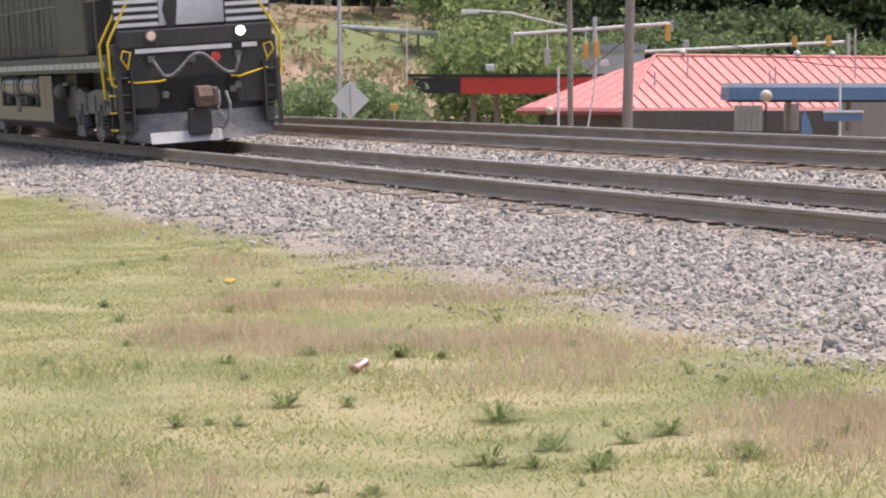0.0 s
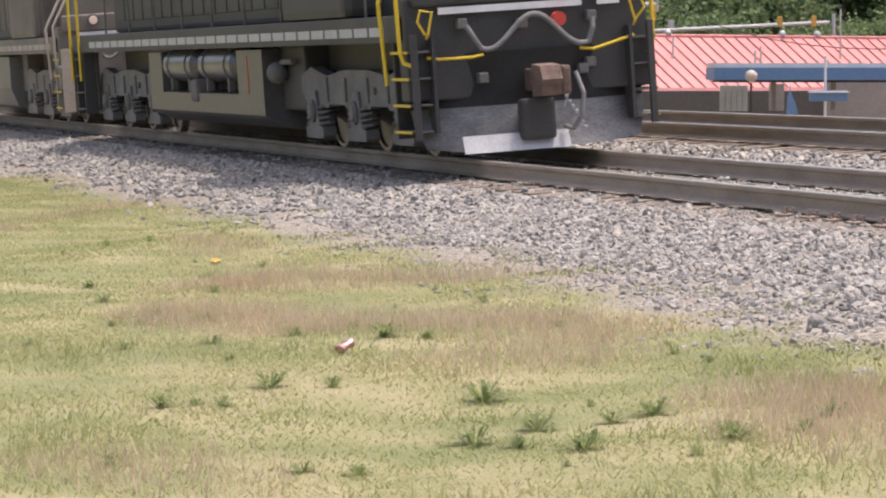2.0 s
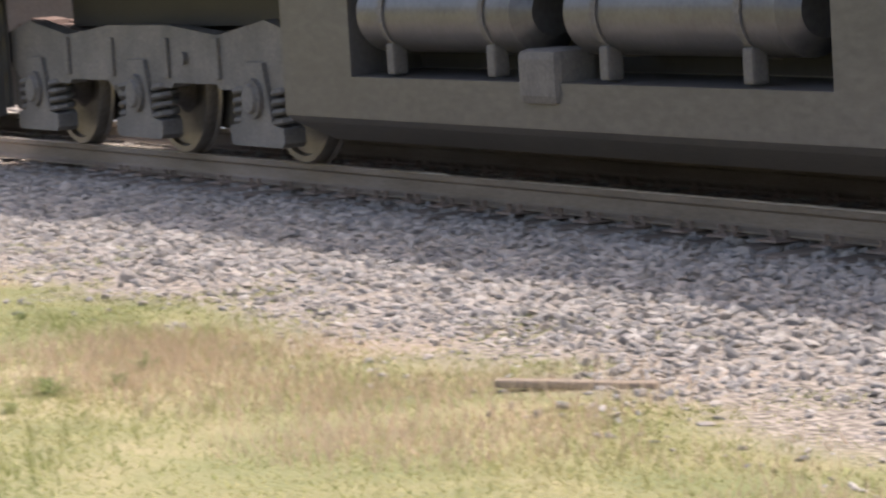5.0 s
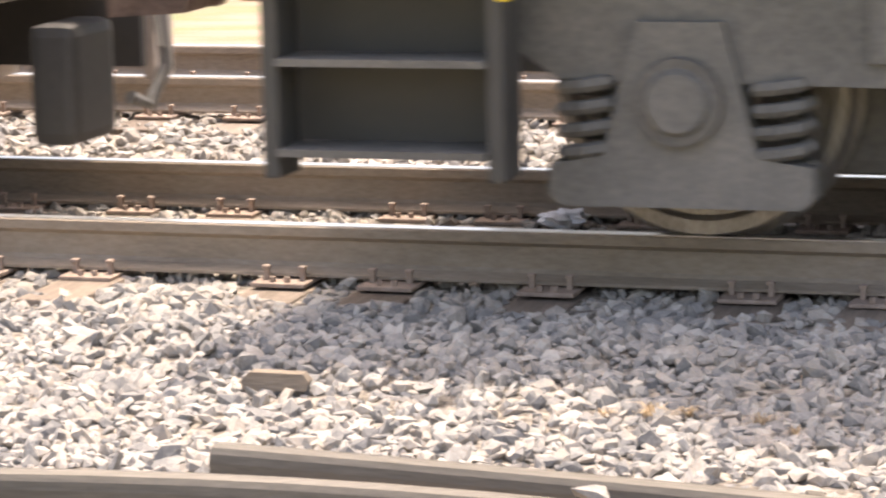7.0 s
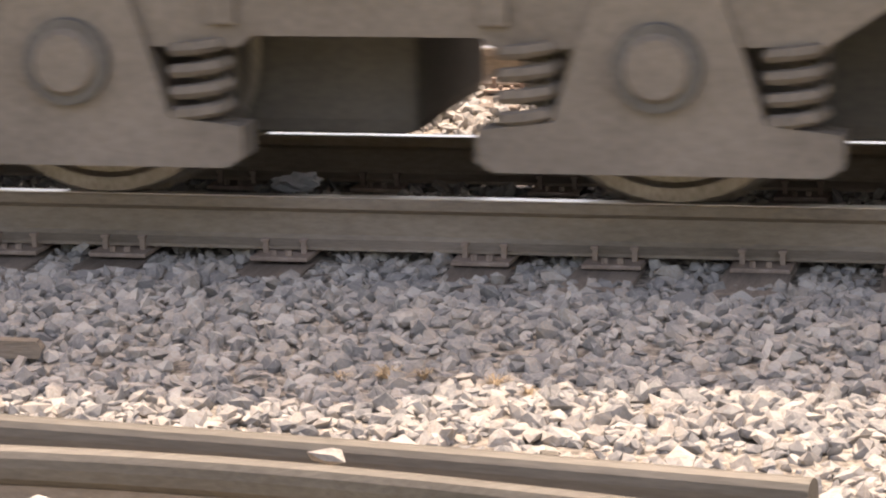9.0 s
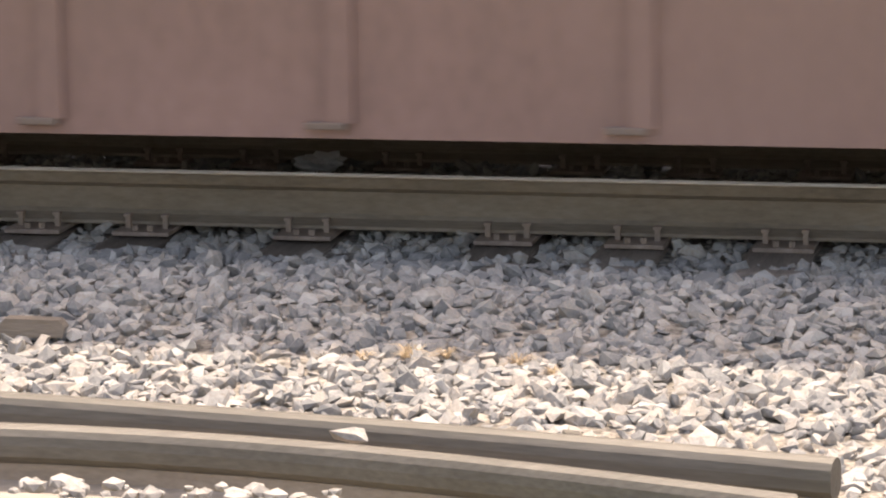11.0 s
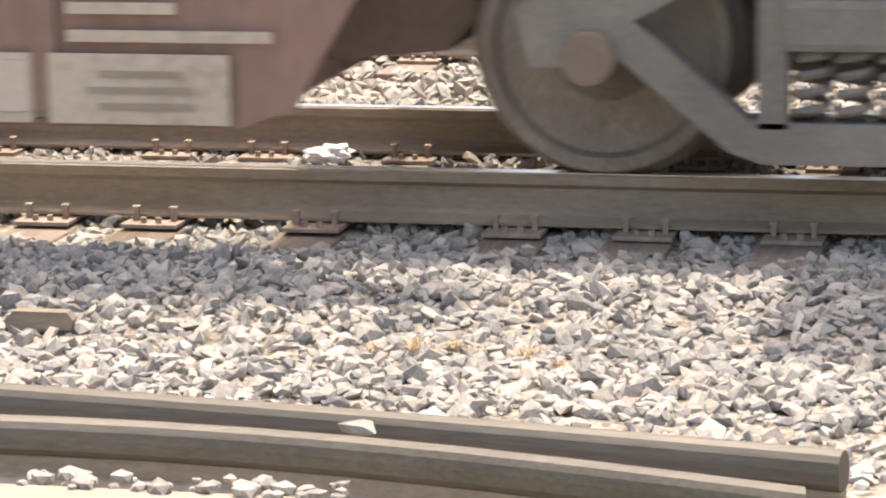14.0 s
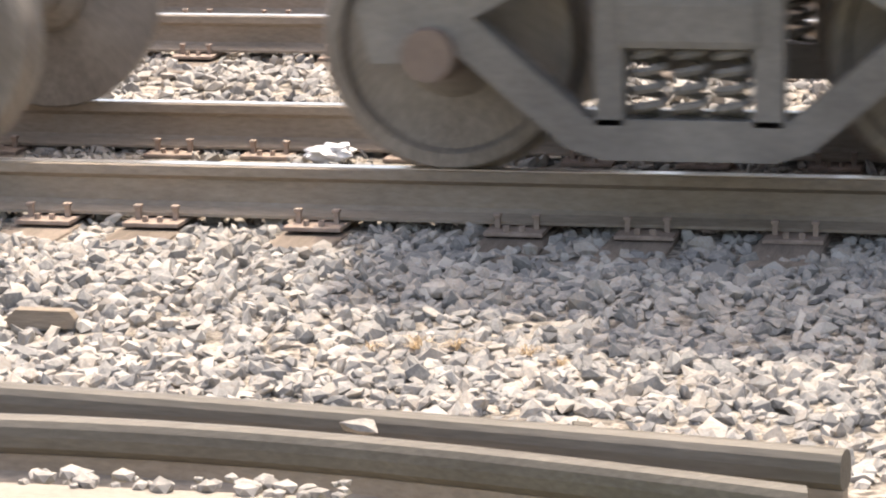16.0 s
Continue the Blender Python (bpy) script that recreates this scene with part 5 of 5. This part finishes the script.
def street():
    # wooden pole by the crossing
    o, b = pole("utility_pole", "weathered grey wooden utility pole", "utility pole", 1107, 1117, 80, -140, 0.15, POLE)
    # street lamp pole with long arm
    o, b = pole("street_lamp", "grey street lamp pole with a long arm", "street lamp", 1011, 1006, 98, -120, 0.1, POLE)
    strut(o, b, "arm", (1007, 48, 98), (905, 24, 97), 0.035, GALV)
    strut(o, b, "arm", (905, 24, 97), (845, 20, 97), 0.035, GALV)
    block(o, b, "lamp_head", 832, 21, 97, 0.55, 0.13, 0.25, SIGN_BACK, "pale lamp head")
    # traffic signal arms
    o, b = pole("traffic_signal", "grey traffic signal mast with a long arm", "traffic signal", 1052, 1052, 116, 30, 0.11, GALV)
    strut(o, b, "mast_arm", (905, 62, 116), (1190, 42, 116), 0.075, GALV)
    strut(o, b, "arm_end", (907, 55, 116), (907, 78, 116), 0.07, GALV)
    strut(o, b, "arm_end", (1188, 36, 116), (1188, 56, 116), 0.06, GALV)
    for px, py in ((1036, 90), (1055, 87), (1181, 58), (968, 100)):
        body = block(o, b, "signal_head", px, py, 115.8, 0.2, 0.62, 0.18, ORANGE if px != 968 else GALV, "yellow signal housing")
        strut(o, b, "hanger", (px, py - 14, 115.8), (px, 52, 116), 0.025, GALV)
    o, b = pole("traffic_signal", "grey traffic signal mast above the red roof", "traffic signal", 1500, 1500, 128, 60, 0.1, GALV)
    strut(o, b, "mast_arm", (1140, 92, 126), (1492, 75, 128), 0.075, GALV)
    for px, py in ((1405, 74), (1465, 73)):
        block(o, b, "signal_head", px, py, 126, 0.2, 0.44, 0.2, ORANGE, "orange signal housing")
    block(o, b, "arm_camera", 1213, 78, 126, 0.25, 0.3, 0.2, GALV)
    # thin poles
    o, b = pole("flag_pole", "thin pale pole on the grass slope", "pole", 720, 720, 110, 38, 0.03, SIGN_BACK)
    o, b = pole("steel_pole", "thin grey steel pole behind the road sign", "pole", 600, 601, 92, -60, 0.075, GALV)
    o, b = pole("white_post", "white marker post beside the crossing", "post", 988, 988, 95, 118, 0.045, SIGN_BACK)
    o, b = pole("guy_marker", "leaning pale guy wire guard", "guy wire", 1020, 1054, 90, 138, 0.03, SIGN_BACK)
    # diamond road sign seen from behind
    o, b = pole("road_sign", "diamond road sign seen from its bare metal back", "road sign", 622, 620, 83, 142, 0.03, GALV)
    x, y = at(620, 82.9)
    bm = B()
    box(bm, -0.37, 0.37, -0.006, 0.006, -0.37, 0.37)
    bmesh.ops.transform(bm, matrix=Matrix.Translation(Vector((x, y, up(177, 83))) - b) @ pose(0, 0, 0, 0, 0, HEADING) @ pose(0, 0, 0, 0, 45, 0), verts=bm.verts[:])
    part("sign_plate", bm, SIGN_BACK, o, "bare aluminium diamond plate")
    strut(o, b, "rib", (620, 150, 82.8), (621, 205, 82.8), 0.02, GALV)
    # small yellow box on a post and parked cars far off
    o, b = pole("marker_post", "yellow utility marker on a short post", "marker", 698, 698, 88, 195, 0.03, GALV)
    block(o, b, "marker_box", 698, 190, 88, 0.22, 0.2, 0.18, ORANGE)
    # guard rail along the upper road
    o = thing("guard_rail", "long pale guard rail along the upper road", "guard rail")
    for k in range(12):
        strut(o, Vector((0, 0, 0)), "beam", (470 + k * 30, 38 + k * 2.2, 160 - k), (500 + k * 30, 40 + k * 2.2, 159 - k), 0.13, GALV)
        strut(o, Vector((0, 0, 0)), "post", (470 + k * 30, 38 + k * 2.2, 160.2 - k), (470 + k * 30, 75 + k * 2.2, 160.2 - k), 0.07, POLE)
    # overhead cables
    for k, (a, c) in enumerate((((1117, -20, 80), (470, 32, 150)), ((1117, 10, 80), (1700, 120, 70)), ((1006, 0, 98), (500, 20, 160)), ((1117, 60, 80), (880, 170, 104)))):
        o = thing("overhead_cable", "thin dark overhead cable sagging between poles", "cable")
        pa, pc = (Vector((*at(q[0], q[2]), up(q[1], q[2]))) for q in (a, c))
        part("wire", tube(B(), [pa.lerp(pc, s / 10) - Vector((0, 0, 1.2 * math.sin(math.pi * s / 10) * 0.5)) for s in range(11)], 0.012, 5), DARK, o)


street()


def red_roof_building():
    """Low restaurant with a hipped red metal roof; its corner is at the origin."""
    x, y = town(6.4, 108)
    z0 = float(ground_z(x, y))
    o = thing("restaurant", "low restaurant with a faded red standing-seam metal roof", "building")
    e1, e2 = (RGT * 0.78 + FWD * 0.625).normalized(), (RGT * -0.65 + FWD * 0.76).normalized()
    c = Vector((x, y))

    def P(a, b, z):
        q = c + e1 * a + e2 * b
        return Vector((q.x, q.y, z))

    eave, ridge, long, deep, hip = 0.38, 2.3, 30.0, 5.6, 4.1
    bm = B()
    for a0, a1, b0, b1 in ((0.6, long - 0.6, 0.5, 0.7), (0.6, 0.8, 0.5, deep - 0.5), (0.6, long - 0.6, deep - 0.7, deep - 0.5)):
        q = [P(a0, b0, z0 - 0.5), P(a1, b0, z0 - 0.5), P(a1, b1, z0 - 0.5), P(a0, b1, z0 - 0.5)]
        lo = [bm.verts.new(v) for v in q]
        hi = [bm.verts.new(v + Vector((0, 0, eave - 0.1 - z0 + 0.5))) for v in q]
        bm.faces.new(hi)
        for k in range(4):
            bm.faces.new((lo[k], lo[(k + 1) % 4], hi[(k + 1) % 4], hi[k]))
    # shade below the eaves is in the wall colour
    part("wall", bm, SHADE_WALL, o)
    bm = B()
    v = [bm.verts.new(q) for q in (P(0, 0, eave), P(long, 0, eave), P(long, deep, eave), P(0, deep, eave), P(hip, deep / 2, ridge), P(long - hip, deep / 2, ridge))]
    for q in ((0, 1, 5, 4), (1, 2, 5), (2, 3, 4, 5), (3, 0, 4), (3, 2, 1, 0)):
        bm.faces.new([v[k] for k in q])
    part("roof", bm, ROOF_RED, o, "faded red metal roof")
    bm = B()
    for s, (p, q) in enumerate(((P(0, 0, eave), P(long, 0, eave)), (P(0, 0, eave), P(0, deep, eave)))):
        rod(bm, p - Vector((0, 0, 0.1)), q - Vector((0, 0, 0.1)), 0.13, seg=4)
        part("fascia", bm, SEAM, o, "dark red eave board")
        bm = B()
    bm.free()
    for k in range(46):
        a = 0.5 + k * 0.6
        if a > long - 0.5:
            break
        s = min(1.0, a / hip)
        top = P(a, deep / 2 * s, eave + (ridge - eave) * s + 0.03)
        part("seam", rod(B(), P(a, 0, eave + 0.03), top, 0.028, seg=4), SEAM, o)
    for k in range(9):
        b = 0.3 + k * 0.6
        s = 1 - abs(b - deep / 2) / (deep / 2)
        part("seam", rod(B(), P(0, b, eave + 0.02), P(hip * s, b, eave + (ridge - eave) * s + 0.02), 0.014, seg=4), ROOF_RED, o)
    part("ridge_cap", rod(B(), P(hip, deep / 2, ridge), P(long - hip, deep / 2, ridge), 0.08, seg=6), ROOF_RED, o)
    part("ridge_cap", rod(B(), P(hip, deep / 2, ridge), P(0, 0, eave), 0.06, seg=6), ROOF_RED, o)
    for a, r in ((5.5, 0.13), (11.5, 0.14), (13.4, 0.14)):
        bm = B()
        bmesh.ops.create_uvsphere(bm, u_segments=14, v_segments=8, radius=r, matrix=Matrix.Translation(P(a, deep / 2, ridge + 0.12)))
        part("roof_vent", bm, GALV, o, "rounded metal roof vent", True)
    for a, b, h in ((4.6, 1.6, 0.8), (8.2, 1.0, 0.7), (8.6, 1.1, 0.8), (13.4, 1.6, 1.9), (2.6, 1.2, 0.5)):
        s = b / (deep / 2)
        base = P(a, b, eave + (ridge - eave) * s)
        part("vent_pipe", rod(B(), base, base + Vector((0, 0, h)), 0.035, seg=8), GALV, o)
    for a in (3.5, 6.5):
        bm = B()
        q = [P(a, 0.47, z0 + 0.9), P(a + 1.4, 0.47, z0 + 0.9), P(a + 1.4, 0.47, z0 + 2.3), P(a, 0.47, z0 + 2.3)]
        bm.faces.new([bm.verts.new(k) for k in q])
        bmesh.ops.solidify(bm, geom=bm.faces[:], thickness=0.06)
        part("window", bm, DARK, o, "dark shop window")


red_roof_building()


def slab(name, o, px0, px1, py0, py1, ahead0, ahead1, deep, mat, label=""):
    """A long straight fascia or deck, drawn back away from the road by deep metres."""
    bm = B()
    a, b = Vector(at(px0, ahead0)), Vector(at(px1, ahead1))
    n = FWD * deep
    lo, hi = [], []
    for p, f in ((a, ahead0), (b, ahead1), (b + n, ahead1), (a + n, ahead0)):
        lo.append(bm.verts.new((p.x, p.y, up(py1, f))))
        hi.append(bm.verts.new((p.x, p.y, up(py0, f))))
    bm.faces.new(lo[::-1])
    bm.faces.new(hi)
    for k in range(4):
        bm.faces.new((lo[k], lo[(k + 1) % 4], hi[(k + 1) % 4], hi[k]))
    return part(name, bm, mat, o, label)


def canopies():
    zero = Vector((0, 0, 0))
    o = thing("fuel_canopy", "filling station canopy with a bright red and black fascia", "canopy")
    slab("fascia", o, 815, 1075, 137, 166, 120, 117, 4, RED_BAND, "bright red fascia")
    slab("fascia", o, 722, 814, 138, 165, 121, 120, 4, DARK, "black fascia")
    slab("emblem", o, 718, 731, 140, 160, 119.9, 119.8, 0.15, RED_BAND)
    slab("top_edge", o, 720, 1075, 131, 136, 121, 117, 3.9, DARK)
    for px, f in ((838, 121), (879, 121)):
        block(o, zero, "column", px, 205, f, 0.22, 1.9, 0.3, WALL)
    block(o, zero, "flood_light", 867, 120, 121, 0.35, 0.25, 0.25, SIGN_BACK, "white flood light")
    block(o, zero, "flood_light", 1068, 112, 118, 0.35, 0.25, 0.25, SIGN_BACK, "white flood light")
    o = thing("drive_in_canopy", "flat drive-in canopy with a blue fascia and white roof edge", "canopy")
    slab("fascia", o, 1290, 1720, 155, 177, 97, 93, 3, BLUE_BAND, "blue fascia")
    slab("roof_edge", o, 1291, 1720, 147, 155, 97.1, 93.1, 2.8, SIGN_BACK, "white roof edge")
    slab("soffit", o, 1300, 1720, 177.2, 181, 97.2, 93.2, 2.6, DARK)
    for px in (1395, 1500, 1640):
        block(o, zero, "column", px, 203, 97, 0.15, 1.0, 0.15, WALL)
    o = thing("drive_in_kiosk", "grey panelled kiosk wall under the blue canopy", "kiosk")
    for k in range(5):
        block(o, zero, "wall_panel", 1304 + k * 10, 209, 100, 0.17, 0.85, 0.1, GALV)
    block(o, zero, "wall_panel", 1400, 207, 101, 0.5, 0.9, 0.1, WALL)
    block(o, zero, "wall_panel", 1545, 207, 101, 2.2, 1.4, 0.1, WALL)
    # painted dark for the shade beneath the canopy
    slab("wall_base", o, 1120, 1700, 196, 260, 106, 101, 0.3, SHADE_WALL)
    o, b = pole("globe_lamp", "round globe lamp on a thin post", "lamp", 1355, 1355, 93, 182, 0.04, DARK)
    bm = B()
    bmesh.ops.create_uvsphere(bm, u_segments=18, v_segments=12, radius=0.19, matrix=Matrix.Translation(Vector((*at(1355, 93), up(170, 93))) - b))
    part("globe", bm, PANEL, o, "cream glass globe", True)
    o, b = pole("globe_lamp", "small globe lamp on a thin post", "lamp", 973, 973, 100, 205, 0.03, DARK)
    bm = B()
    bmesh.ops.create_uvsphere(bm, u_segments=18, v_segments=12, radius=0.14, matrix=Matrix.Translation(Vector((*at(973, 100), up(196, 100))) - b))
    part("globe", bm, PANEL, o, "cream glass globe", True)
    o, b = pole("sign_post", "white post with a small blue sign box", "sign", 1486, 1486, 92, 134, 0.05, SIGN_BACK)
    block(o, b, "sign_box", 1492, 205, 91.8, 1.15, 0.32, 0.25, BLUE_BAND, "blue sign box")
    block(o, b, "sign_edge", 1492, 198, 91.7, 1.2, 0.05, 0.28, SIGN_BACK)
    o, b = pole("feather_banner", "small blue and white feather banner", "banner", 1424, 1424, 90, 185, 0.02, GALV)
    x, y = at(1427, 89.9)
    bm = B()
    prism(bm, [(-0.16, -0.45), (0.2, -0.45), (0.1, -0.1), (-0.05, 0.25), (-0.12, 0.1)], -0.01, 0.01)
    bmesh.ops.transform(bm, matrix=Matrix.Translation(Vector((x, y, up(210, 90))) - b) @ pose(0, 0, 0, 0, 0, HEADING), verts=bm.verts[:])
    part("cloth", bm, BLUE_BAND, o, "blue banner cloth")
    o = thing("station_shop", "pale flat-roofed shop behind the canopy", "building")
    slab("wall", o, 955, 1140, 88, 240, 134, 132, 6, SIGN_BACK)
    slab("roof", o, 950, 1145, 78, 90, 133.8, 131.8, 6.5, GALV)


canopies()


# ---- motion of the train ----
LEAD = [(0.0, -53.95), (1.0, -43.85), (2.0, -33.9), (3.0, -23.95), (4.0, -13.77), (5.0, -3.5), (5.5, 1.95), (6.3, 11.4), (7.0, 19.45), (7.5, 24.95), (8.0, 30.05), (9.0, 40.2), (9.5, 45.3), (10.2, 52.3), (11.3, 63.5), (12.0, 70.35), (13.0, 80.33), (14.5, 95.2), (16.0, 110.18)]


def lead_at(t):
    """Smooth place of the lead plow along the track."""
    ts, xs = np.array([q[0] for q in LEAD]), np.array([q[1] for q in LEAD])
    m = np.gradient(xs, ts)
    i = min(max(int(np.searchsorted(ts, t)) - 1, 0), len(ts) - 2)
    h = ts[i + 1] - ts[i]
    s = (t - ts[i]) / h
    return float((2 * s**3 - 3 * s**2 + 1) * xs[i] + (s**3 - 2 * s**2 + s) * h * m[i] + (3 * s**2 - 2 * s**3) * xs[i + 1] + (s**3 - s**2) * h * m[i + 1])


def motions():
    times = [k / 5 for k in range(81)]

    def run(ob, back, up=0.0):
        walk(ob, [(t, pose(lead_at(t) - back, 0, 0.0525, TRACK_LEAN) @ pose(0, 0, up)) for t in times])

    run(lead_loco, 0)
    run(second_loco, LOCO_PITCH)
    for k, (u, low, c) in enumerate(zip(units, low_boxes, boxes)):
        run(u, BACK[k])
        run(low, BACK[k] + UNIT / 2 + 0.7, 0.292)
        run(c, BACK[k] + UNIT / 2 + 2.3, 1.345)
    steps = [k / 15 for k in range(76)] + [5.0667 + k / 30 for k in range(72)] + [7.4667 + k / 15 for k in range(129)]
    for ob, radius, k, car in rolling:
        walk(ob, [(t, pose(k, 0, radius, 0, math.degrees(lead_at(min(t, 16)) / radius), 0)) for t in steps])


motions()
